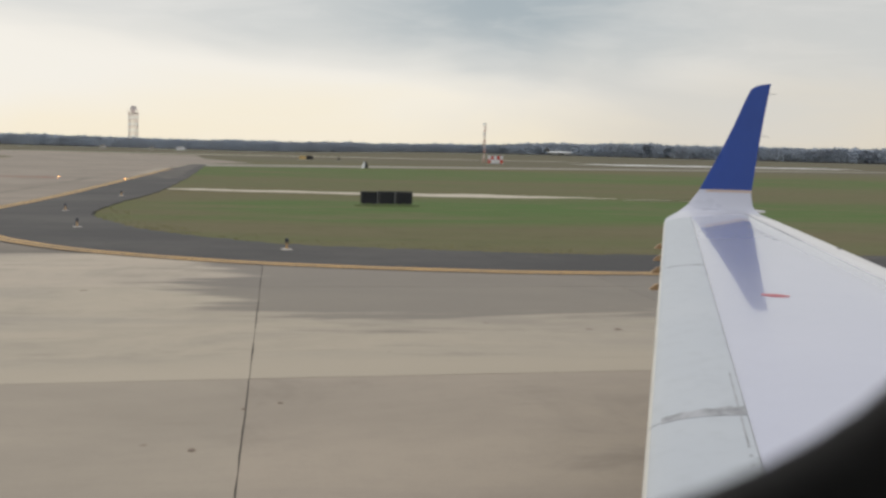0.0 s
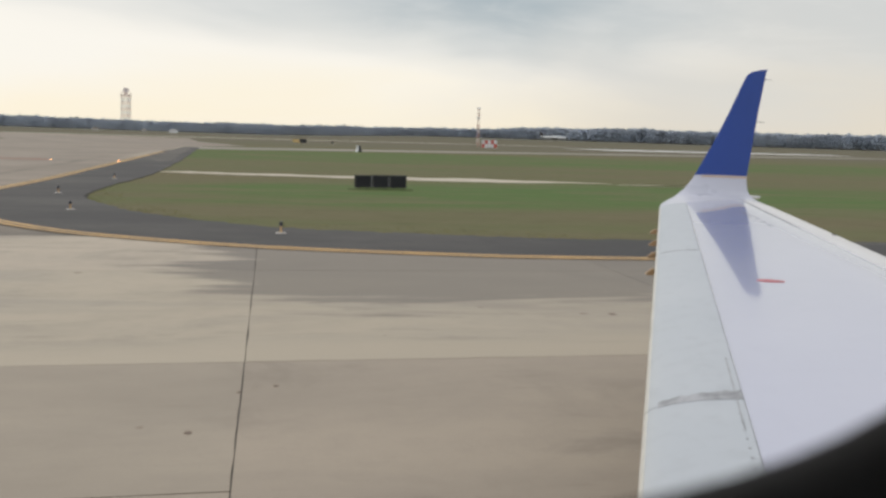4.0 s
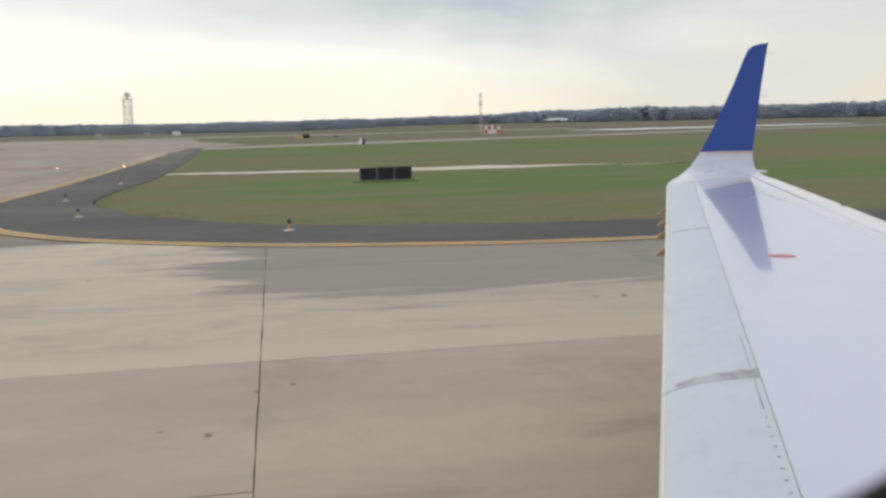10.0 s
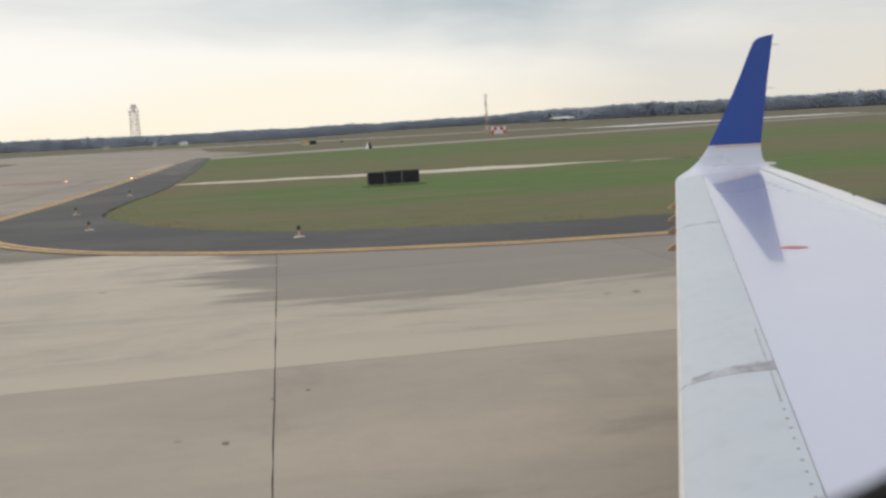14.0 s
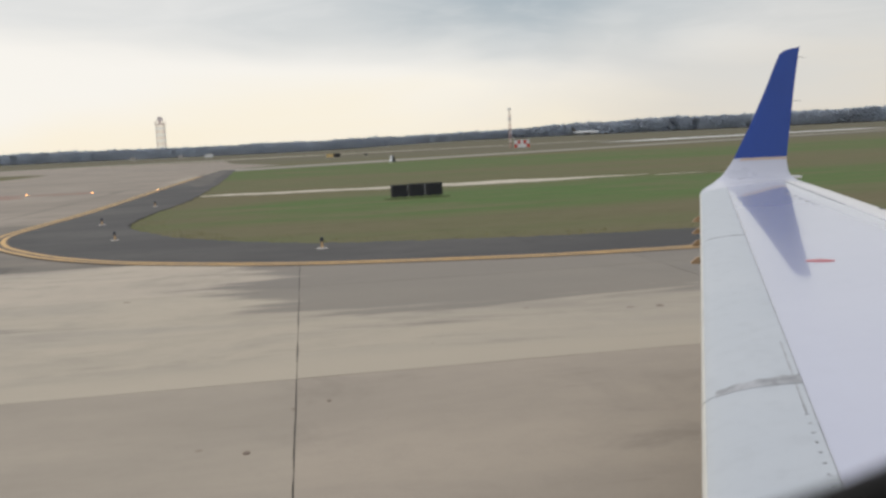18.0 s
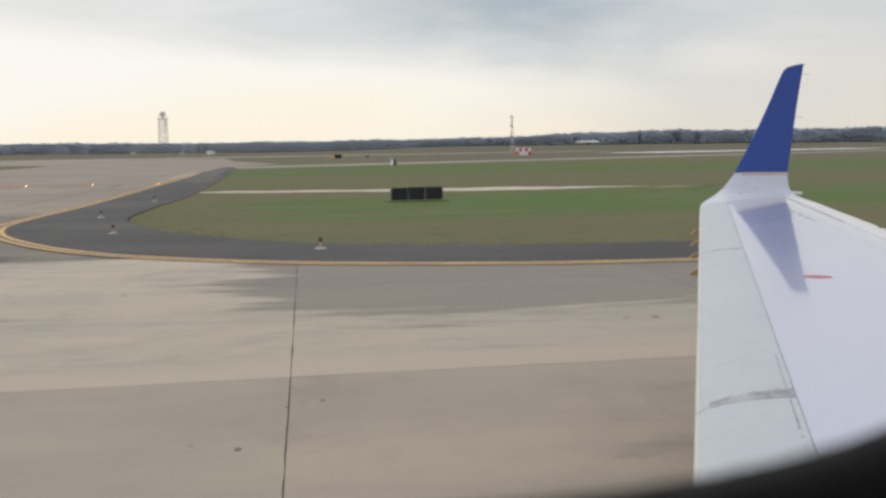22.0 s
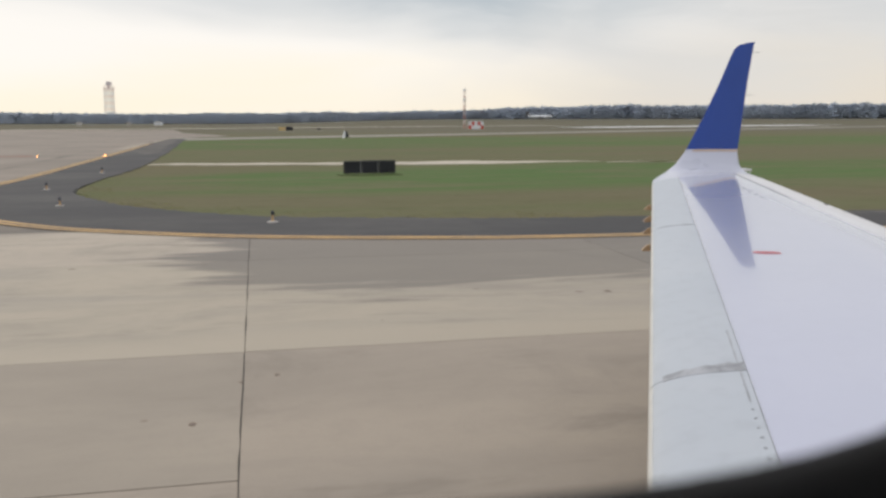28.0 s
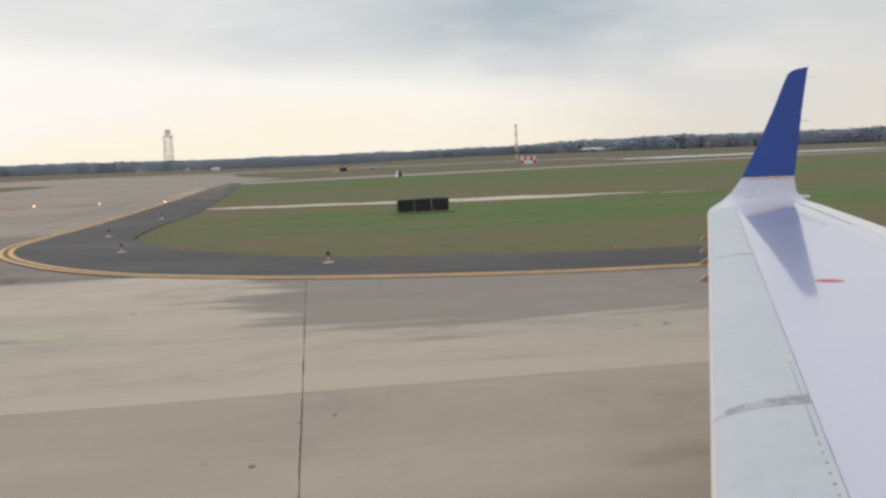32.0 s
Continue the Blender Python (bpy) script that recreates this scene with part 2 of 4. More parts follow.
def grass_material():
    m, t, b = material("mown_grass")
    pos = t.nodes.new("ShaderNodeNewGeometry").outputs["Position"]
    sep = t.nodes.new("ShaderNodeSeparateXYZ")
    t.links.new(pos, sep.inputs[0])
    mow = noise_node(t, pos, 0.11, 4.0, 0.55, (0.16, 1.0, 1.0), 0.5)
    patch = noise_node(t, pos, 0.035, 5.0, 0.6, (0.40, 1.0, 1.0), 0.3)
    tuft = noise_node(t, pos, 1.4, 4.0, 0.7, (0.5, 1.0, 1.0))
    grain = noise_node(t, pos, 9.0, 3.0, 0.7)
    # mown swathes run along the pavement: straw margin, green belt, duller hazed rough beyond
    along = math_node(t, "ADD", sep.outputs[1], math_node(t, "MULTIPLY", math_node(t, "SUBTRACT", patch, 0.5), 20.0))
    belt = math_node(t, "MULTIPLY", smooth(t, along, 30.0, 37.0), math_node(t, "SUBTRACT", 1.0, smooth(t, along, 45.0, 55.0)))
    belt2 = math_node(t, "MULTIPLY", smooth(t, along, 80.0, 94.0), math_node(t, "SUBTRACT", 1.0, smooth(t, along, 125.0, 160.0)))
    # the greenest turf lies away from the bend
    across = math_node(t, "ADD", sep.outputs[0], math_node(t, "MULTIPLY", math_node(t, "SUBTRACT", mow, 0.5), 16.0))
    belt = math_node(t, "MULTIPLY", belt, math_node(t, "ADD", math_node(t, "MULTIPLY", smooth(t, across, 8.0, 15.0), 1.0), 0.12))
    green = math_node(t, "MAXIMUM", belt, math_node(t, "MULTIPLY", belt2, 0.8))
    green = math_node(t, "MULTIPLY", green, smooth(t, sep.outputs[0], -22.0, -6.0))
    green = math_node(t, "ADD", math_node(t, "MULTIPLY", green, 0.75), math_node(t, "MULTIPLY", smooth(t, mow, 0.40, 0.62), 0.30), clamp=True)
    swathe = noise_node(t, pos, 0.42, 5.0, 0.65, (0.22, 1.0, 1.0), 0.6)
    green = math_node(t, "MULTIPLY", green, math_node(t, "ADD", math_node(t, "MULTIPLY", smooth(t, swathe, 0.32, 0.66), 0.75), 0.52), clamp=True)
    c = mix_colour(t, green, (0.158, 0.139, 0.078), (0.094, 0.162, 0.049))
    # drier grass far out, with distance haze greyed into its colour
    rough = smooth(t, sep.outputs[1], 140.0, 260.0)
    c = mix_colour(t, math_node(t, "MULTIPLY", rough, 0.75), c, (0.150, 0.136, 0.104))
    c = mix_colour(t, math_node(t, "MULTIPLY", smooth(t, swathe, 0.52, 0.30), 0.35), c, (0.190, 0.160, 0.098))
    c = mix_colour(t, math_node(t, "MULTIPLY", smooth(t, tuft, 0.45, 0.75), 0.35), c, (0.075, 0.085, 0.035))
    c = mix_colour(t, math_node(t, "MULTIPLY", smooth(t, grain, 0.4, 0.8), 0.25), c, (0.20, 0.175, 0.095))
    t.links.new(c, b.inputs["Base Color"])
    b.inputs["Roughness"].default_value = 0.95
    b.inputs["Specular IOR Level"].default_value = 0.1
    n = t.nodes.new("ShaderNodeBump")
    n.inputs["Strength"].default_value, n.inputs["Distance"].default_value = 0.4, 0.04
    t.links.new(tuft, n.inputs["Height"])
    t.links.new(n.outputs[0], b.inputs["Normal"])
    return m


CONCRETE = concrete_material("taxiway_concrete", (0.49, 0.42, 0.328), (0.435, 0.373, 0.295), (0.33, 0.283, 0.219), (0.150, 0.135, 0.118))
LANE_CONCRETE = concrete_material("greyer_lane_concrete", (0.475, 0.41, 0.314), (0.39, 0.342, 0.275), (0.315, 0.274, 0.215), (0.165, 0.147, 0.126), worn_edge=10.2)
OLD_CONCRETE = concrete_material("older_warm_grey_concrete", (0.42, 0.352, 0.275), (0.365, 0.308, 0.244), (0.285, 0.242, 0.191), (0.215, 0.183, 0.145), smudged=0.6)
PATCH_CONCRETE = concrete_material("smooth_grey_patch_concrete", (0.405, 0.345, 0.270), (0.36, 0.308, 0.243), (0.29, 0.248, 0.196), (0.235, 0.203, 0.160))
GRASS = grass_material()
JOINT = surface("joint_sealant", (0.125, 0.110, 0.092), 0.9, 0.3, 2.0, world_space=True)
ASPHALT = surface("shoulder_asphalt", (0.050, 0.048, 0.047), 0.9, 0.30, 0.22, bump=0.3, tint=(0.105, 0.098, 0.090), fine=2.5, world_space=True, stretch=(0.5, 0.8, 1))
DUSTY_ASPHALT = surface("dusty_asphalt", (0.125, 0.112, 0.096), 0.9, 0.35, 0.25, bump=0.3, tint=(0.065, 0.06, 0.056), fine=3, world_space=True, stretch=(0.3, 1, 1))
PALE_ASPHALT = surface("bleached_asphalt", (0.27, 0.265, 0.255), 0.9, 0.2, 0.3, bump=0.3, tint=(0.20, 0.195, 0.19), fine=12, world_space=True, stretch=(0.3, 1, 1))
TAR = surface("worn_tar", (0.115, 0.10, 0.084), 0.85, 0.5, 1.6, bump=0.2, tint=(0.185, 0.160, 0.130), fine=9, world_space=True)


def apron_material():
    """Streaked apron concrete; the mesh carries where traffic has worn and tarred it."""
    m, t, b = material("apron_concrete")
    pos = t.nodes.new("ShaderNodeNewGeometry").outputs["Position"]
    worn = t.nodes.new("ShaderNodeAttribute")
    worn.attribute_name = "wear"
    streak = noise_node(t, pos, 0.16, 5.0, 0.62, (0.55, 0.8, 1.0), 0.7)
    cloud = noise_node(t, pos, 0.45, 5.0, 0.65, (0.55, 1.0, 1.0), 0.9)
    fine = noise_node(t, pos, 3.0, 4.0, 0.7)
    c = mix_colour(t, smooth(t, streak, 0.36, 0.66), (0.315, 0.262, 0.206), (0.235, 0.199, 0.158))
    c = mix_colour(t, math_node(t, "MULTIPLY", smooth(t, cloud, 0.45, 0.72), 0.5), c, (0.215, 0.183, 0.147))
    ragged = math_node(t, "ADD", worn.outputs["Fac"], math_node(t, "MULTIPLY", math_node(t, "SUBTRACT", cloud, 0.5), 1.6))
    c = mix_colour(t, math_node(t, "MULTIPLY", smooth(t, ragged, 0.10, 1.05), 0.9), c, (0.150, 0.132, 0.107))
    c = mix_colour(t, math_node(t, "MULTIPLY", smooth(t, ragged, -0.25, -0.9), 0.8), c, (0.42, 0.352, 0.268))
    c = mix_colour(t, math_node(t, "MULTIPLY", smooth(t, fine, 0.45, 0.75), 0.15), c, (0.17, 0.148, 0.12))
    t.links.new(c, b.inputs["Base Color"])
    b.inputs["Roughness"].default_value = 0.85
    n = t.nodes.new("ShaderNodeBump")
    n.inputs["Strength"].default_value, n.inputs["Distance"].default_value = 0.2, 0.01
    t.links.new(fine, n.inputs["Height"])
    t.links.new(n.outputs[0], b.inputs["Normal"])
    return m


APRON = apron_material()
RUNWAY = surface("runway_concrete", (0.30, 0.27, 0.225), 0.8, 0.2, 0.02, tint=(0.22, 0.198, 0.165), fine=0.4, world_space=True)
PALE_STRIP = surface("sun_bleached_concrete", (0.42, 0.37, 0.29), 0.85, 0.15, 0.02, tint=(0.33, 0.29, 0.23), fine=0.4, world_space=True)
# bright wet glare of the far runway, put into a matt near-white colour
GLARE_STRIP = surface("glare_white_paving", (0.90, 0.90, 0.88), 0.95, 0.05, 0.03, fine=0.5, world_space=True, tint=(0.82, 0.82, 0.80), spec=0.0)
SAND = surface("sandy_track", (0.56, 0.50, 0.40), 0.95, 0.25, 0.4, bump=0.3, fine=5, world_space=True, tint=(0.42, 0.37, 0.28))
YELLOW = surface("yellow_line_paint", (0.62, 0.355, 0.10), 0.7, 0.2, 0.8, fine=20, world_space=True, tint=(0.42, 0.27, 0.09), bump=0.15)
BORDER_BROWN = surface("rusty_worn_line_border", (0.125, 0.082, 0.055), 0.85, 0.3, 0.9, fine=20, world_space=True, tint=(0.085, 0.070, 0.058))
FADED_YELLOW = surface("faded_yellow_line_paint", (0.62, 0.390, 0.145), 0.75, 0.25, 0.8, fine=20, world_space=True, tint=(0.40, 0.29, 0.16), bump=0.15)
BLACK_PAINT = surface("black_line_border", (0.056, 0.045, 0.037), 0.8, 0.25, 0.9, fine=20, world_space=True, tint=(0.11, 0.10, 0.09))
OIL = surface("dried_oil", (0.19, 0.135, 0.095), 0.7, 0.3, 9.0, world_space=True)
RED_PAINT = surface("worn_red_paint", (0.29, 0.14, 0.105), 0.8, 0.30, 0.7, fine=6, world_space=True, tint=(0.24, 0.17, 0.135))
WHITE_PAINT = surface("white_paint", (0.80, 0.80, 0.78), 0.5, 0.08, 2.0)
GROUT = surface("pale_grout", (0.47, 0.40, 0.315), 0.85, 0.35, 5.0, bump=0.2, tint=(0.40, 0.34, 0.27))
DIRTY_WHITE = surface("dirty_white_concrete", (0.62, 0.58, 0.52), 0.85, 0.25, 4.0, bump=0.2)
RED_GLOSS = surface("aviation_red_paint", (0.62, 0.085, 0.05), 0.5, 0.12, 1.5)
MAST_RED = surface("sun_faded_red_paint", (0.54, 0.31, 0.26), 0.6, 0.15, 1.0)
# steel paled to a light pink: distance haze over the tower, as colour
HAZY_STEEL = surface("hazy_tower_steel", (0.82, 0.68, 0.60), 0.6, 0.2, 0.5)
# glare over the backlit dish is put into this lighter grey
DISH_GREY = surface("glare_washed_mesh", (0.68, 0.60, 0.56), 0.6, 0.2, 1.0)
DARK_STEEL = surface("dark_steel", (0.10, 0.09, 0.085), 0.6, 0.2, 2.0)
COVER_STEEL = surface("dull_dark_steel_cover", (0.14, 0.145, 0.155), 0.5, 0.25, 8.0)
GALVANISED = surface("galvanised_steel", (0.40, 0.40, 0.40), 0.45, 0.15, 4.0, metal=0.7)
SIGN_BLACK = surface("black_sign_panel", (0.022, 0.022, 0.026), 0.55, 0.2, 2.0, spec=0.3)
LIGHT_YELLOW = surface("yellow_plastic_sleeve", (0.60, 0.38, 0.17), 0.5, 0.15, 6.0)
LENS_DARK = surface("dark_blue_lens", (0.012, 0.014, 0.03), 0.3, 0.1, 6.0)
AMBER_GLOW = surface("amber_lamp_glass", (0.9, 0.5, 0.1), 0.4, 0.02, 3.0, emission=(1.0, 0.42, 0.13, 7.0))
SIGN_YELLOW = surface("yellow_sign_face", (0.66, 0.48, 0.20), 0.5, 0.1, 2.0)


def leaf_material():
    m, t, b = material("haze_pale_leaves")
    pos = t.nodes.new("ShaderNodeNewGeometry").outputs["Position"]
    # pale blue-grey far above foliage: distance haze put into the leaf colour
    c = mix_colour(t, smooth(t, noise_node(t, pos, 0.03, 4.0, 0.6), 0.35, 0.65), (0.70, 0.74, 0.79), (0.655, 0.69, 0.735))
    t.links.new(c, b.inputs["Base Color"])
    b.inputs["Roughness"].default_value, b.inputs["Specular IOR Level"].default_value = 0.95, 0.05
    thin = t.nodes.new("ShaderNodeBsdfTranslucent")
    t.links.new(c, thin.inputs["Color"])
    both = t.nodes.new("ShaderNodeMixShader")
    both.inputs[0].default_value = 0.88
    t.links.new(b.outputs[0], both.inputs[1])
    t.links.new(thin.outputs[0], both.inputs[2])
    t.links.new(both.outputs[0], t.nodes["Material Output"].inputs["Surface"])
    return m


HAZY_LEAVES = leaf_material()
BLADES = surface("grass_blades", (0.26, 0.25, 0.11), 0.9, 0.3, 0.2, tint=(0.26, 0.22, 0.11), fine=3, world_space=True, spec=0.1)
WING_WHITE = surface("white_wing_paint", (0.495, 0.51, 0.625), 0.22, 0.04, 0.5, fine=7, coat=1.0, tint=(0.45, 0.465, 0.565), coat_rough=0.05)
# wing white raised at the tip: light from the sky it faces, as colour
SKY_LIT_TIP = surface("sky_lit_tip_white", (0.60, 0.61, 0.69), 0.3, 0.04, 0.8, fine=7, coat=0.6, tint=(0.55, 0.56, 0.63), coat_rough=0.10)
# whiter than the wing: sky sheen on the sloping trailing edge, as colour
SKY_LIT_AILERON = surface("sky_lit_aileron_white", (0.74, 0.735, 0.75), 0.35, 0.06, 1.0, fine=8, coat=0.3)
EDGE_SKIN = surface("pale_leading_edge_skin", (0.485, 0.52, 0.555), 0.34, 0.16, 0.9, fine=9, tint=(0.565, 0.59, 0.615), coat=0.12, coat_rough=0.2)
# cream of the horizon sky on the rounded nose, painted as a highlight
NOSE_HIGHLIGHT = surface("cream_nose_highlight", (0.68, 0.67, 0.62), 0.4, 0.1, 2.0)
WINGLET_BLUE = surface("deep_blue_paint", (0.016, 0.060, 0.30), 0.38, 0.08, 1.2, fine=10, coat=0.04, spec=0.4)
GOLD = surface("gold_band_paint", (0.62, 0.47, 0.37), 0.5, 0.1, 4.0)
FASTENER = surface("dull_fastener_metal", (0.36, 0.36, 0.39), 0.6, 0.3, 9.0)
SEAM = surface("grey_seam_sealant", (0.30, 0.30, 0.32), 0.7, 0.3, 9.0)
SMUDGE = surface("grimy_panel_joint", (0.46, 0.47, 0.49), 0.7, 0.5, 11.0, fine=40)
RED_MARK = surface("red_wing_marking", (0.54, 0.13, 0.155), 0.4, 0.15, 9.0)
TAN_FIN = surface("tan_fin_paint", (0.52, 0.35, 0.20), 0.5, 0.2, 8.0)
HULL = surface("white_hull_paint", (0.78, 0.78, 0.80), 0.3, 0.05, 1.0)
CABIN = surface("black_window_rubber", (0.05, 0.049, 0.048), 0.6, 0.1, 12.0)
CABIN_TRIM = surface("pale_cabin_plastic", (0.62, 0.62, 0.64), 0.5, 0.06, 12.0)
RUBBER = surface("tyre_rubber", (0.03, 0.03, 0.03), 0.8, 0.2, 6.0)

# ================= building helpers =================


def mesh_object(name, bm, mat, parent=None, smooth_faces=False):
    me = bpy.data.meshes.new(name)
    bmesh.ops.recalc_face_normals(bm, faces=bm.faces)
    bm.to_mesh(me)
    bm.free()
    me.materials.append(mat)
    if smooth_faces:
        for p in me.polygons:
            p.use_smooth = len(p.vertices) == 4
        me.set_sharp_from_angle(angle=radians(38))
    ob = new(name, me)
    if parent is not None:
        ob.parent = parent
    return ob


def part(name, bm, mat, parent, label="", smooth_faces=False):
    ob = mesh_object(name, bm, mat, parent, smooth_faces)
    return tagged(ob, label)


def thing(name, at, label, category, group="", turn=0.0):
    ob = new(name)
    ob.matrix_world = pose(*at, 0, 0, turn)
    return tagged(ob, label, category, group)


def add_box(bm, lo, hi, bevel=0.0):
    r = bmesh.ops.create_cube(bm, size=1.0)
    c = [(a + b) / 2 for a, b in zip(lo, hi)]
    s = [b - a for a, b in zip(lo, hi)]
    for v in r["verts"]:
        v.co = Vector((c[0] + v.co.x * s[0], c[1] + v.co.y * s[1], c[2] + v.co.z * s[2]))
    if bevel:
        edges = list({e for v in r["verts"] for e in v.link_edges})
        bmesh.ops.bevel(bm, geom=edges, offset=bevel, segments=2, affect="EDGES")
    return bm


def box(lo, hi, bevel=0.0):
    return add_box(bmesh.new(), lo, hi, bevel)


def add_bar(bm, a, b, r, sides=6, r2=None):
    a, b = Vector(a), Vector(b)
    d = b - a
    m = Matrix.Translation((a + b) / 2) @ d.to_track_quat("Z", "Y").to_matrix().to_4x4()
    bmesh.ops.create_cone(bm, cap_ends=True, segments=sides, radius1=r, radius2=r if r2 is None else r2, depth=d.length, matrix=m)
    return bm


def bar(a, b, r, sides=6, r2=None):
    return add_bar(bmesh.new(), a, b, r, sides, r2)


def turned(profile, sides=20):
    """A turned solid about z from (radius, height) pairs."""
    bm = bmesh.new()
    rings = []
    for r, z in profile:
        rings.append([bm.verts.new((r * math.cos(2 * math.pi * i / sides), r * math.sin(2 * math.pi * i / sides), z)) for i in range(sides)])
    for a, b in zip(rings, rings[1:]):
        for i in range(sides):
            j = (i + 1) % sides
            bm.faces.new((a[i], a[j], b[j], b[i]))
    bm.faces.new(rings[0][::-1])
    bm.faces.new(rings[-1])
    return bm


def loft(rings, closed=True, caps=True):
    bm = bmesh.new()
    vs = [[bm.verts.new(p) for p in ring] for ring in rings]
    n = len(vs[0])
    for a, b in zip(vs, vs[1:]):
        for i in range(n if closed else n - 1):
            j = (i + 1) % n
            bm.faces.new((a[i], a[j], b[j], b[i]))
    if caps and closed:
        bm.faces.new(vs[0][::-1])
        bm.faces.new(vs[-1])
    return bm


def spline(points, per=12):
    """Points along a smooth curve through the given plan points."""
    pts = [Vector((p[0], p[1])) for p in points]
    pts = [pts[0] * 2 - pts[1]] + pts + [pts[-1] * 2 - pts[-2]]
    out = []
    for k in range(1, len(pts) - 2):
        p0, p1, p2, p3 = pts[k - 1:k + 3]
        # centripetal spacing keeps tight bends from looping
        t0 = 0.0
        t1 = t0 + max((p1 - p0).length, 1e-4) ** 0.5
        t2 = t1 + max((p2 - p1).length, 1e-4) ** 0.5
        t3 = t2 + max((p3 - p2).length, 1e-4) ** 0.5
        for i in range(per):
            t = t1 + (t2 - t1) * i / per
            a1 = p0 * ((t1 - t) / (t1 - t0)) + p1 * ((t - t0) / (t1 - t0))
            a2 = p1 * ((t2 - t) / (t2 - t1)) + p2 * ((t - t1) / (t2 - t1))
            a3 = p2 * ((t3 - t) / (t3 - t2)) + p3 * ((t - t2) / (t3 - t2))
            b1 = a1 * ((t2 - t) / (t2 - t0)) + a2 * ((t - t0) / (t2 - t0))
            b2 = a2 * ((t3 - t) / (t3 - t1)) + a3 * ((t - t1) / (t3 - t1))
            out.append(b1 * ((t2 - t) / (t2 - t1)) + b2 * ((t - t1) / (t2 - t1)))
    out.append(pts[-2])
    return out


def ribbon(line, left, right, z, thick=0.003, wobble=0.0):
    """A flat band along a plan line, between two offsets to its left."""
    rng = random.Random(len(line) * 7 + int(abs(left) * 1000))
    rings = []
    for i, p in enumerate(line):
        d = (line[min(i + 1, len(line) - 1)] - line[max(i - 1, 0)]).normalized()
        n = Vector((-d.y, d.x))
        a = p + n * (left + rng.uniform(-wobble, wobble))
        b = p + n * (right + rng.uniform(-wobble, wobble))
        rings.append([(a.x, a.y, z), (b.x, b.y, z), (b.x, b.y, z - thick), (a.x, a.y, z - thick)])
    return loft(rings)


def sheet(outline, z, thick=0.02):
    bm = bmesh.new()
    top = [bm.verts.new((p[0], p[1], z)) for p in outline]
    low = [bm.verts.new((p[0], p[1], z - thick)) for p in outline]
    bm.faces.new(top)
    bm.faces.new(low[::-1])
    for i in range(len(top)):
        j = (i + 1) % len(top)
        bm.faces.new((top[i], low[i], low[j], top[j]))
    bmesh.ops.triangulate(bm, faces=[f for f in bm.faces if len(f.verts) > 4])
    return bm


# ================= ground, pavement and lines =================
bm = bmesh.new()
edges_x = [-3000, -900, -300, -120, -60, -30, 0, 30, 60, 120, 300, 900, 3000]
edges_y = [-600, -100, 0, 15, 30, 45, 60, 90, 130, 200, 300, 500, 900, 1600, 4200]
grid = [[bm.verts.new((x, y, -0.035)) for y in edges_y] for x in edges_x]
for i in range(len(edges_x) - 1):
    for j in range(len(edges_y) - 1):
        bm.faces.new((grid[i][j], grid[i + 1][j], grid[i + 1][j + 1], grid[i][j + 1])).normal_update()
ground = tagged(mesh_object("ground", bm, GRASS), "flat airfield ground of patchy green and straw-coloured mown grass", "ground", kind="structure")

EDGE_LINE = spline([(147, 18.4), (87, 18.5), (45, 18.6), (28, 18.75), (20, 18.9), (17.3, 19.07), (15.2, 19.5), (12.7, 20.2), (10.94, 20.95), (9.06, 22.08),
                    (7.69, 23.1), (6.05, 24.95), (5.02, 26.56), (3.75, 29.05), (2.98, 31.6), (2.68, 34.0), (2.8, 37.5), (3.16, 44.8), (3.5, 66), (4.3, 140)])
GRASS_EDGE = spline([(147, 22.5), (87, 22.5), (45, 22.6), (28, 22.7), (20, 22.8), (18.56, 22.95), (16.65, 23.48), (14.43, 24.06), (12.33, 25.0), (10.08, 27.17),
                     (9.1, 28.4), (8.31, 29.66), (7.15, 32.37), (6.55, 34.0), (6.28, 35.9), (6.25, 39.0), (6.4, 42.5), (7.04, 51.4), (7.3, 70), (6.7, 140)])
assert len(EDGE_LINE) == len(GRASS_EDGE)

# the paved apron and crossing taxiway ahead
bend = [p for p in EDGE_LINE if p.y > 22.3]
FAR_EDGE = [(p.x + 0.6, p.y) for p in bend] + [(7.0, 150), (13.6, 166), (3.7, 215), (-1.5, 292)]


def apron_limit(y):
    """Where the apron ends on the side of the bend."""
    for (xa, ya), (xb, yb) in zip(FAR_EDGE, FAR_EDGE[1:]):
        if ya <= y <= yb:
            return xa + (xb - xa) * (y - ya) / (yb - ya)
    return FAR_EDGE[0][0] if y < FAR_EDGE[0][1] else FAR_EDGE[-1][0]


def bump_at(x, y, cx, cy, rx, ry):
    return math.exp(-((x - cx) / rx) ** 2 - ((y - cy) / ry) ** 2)


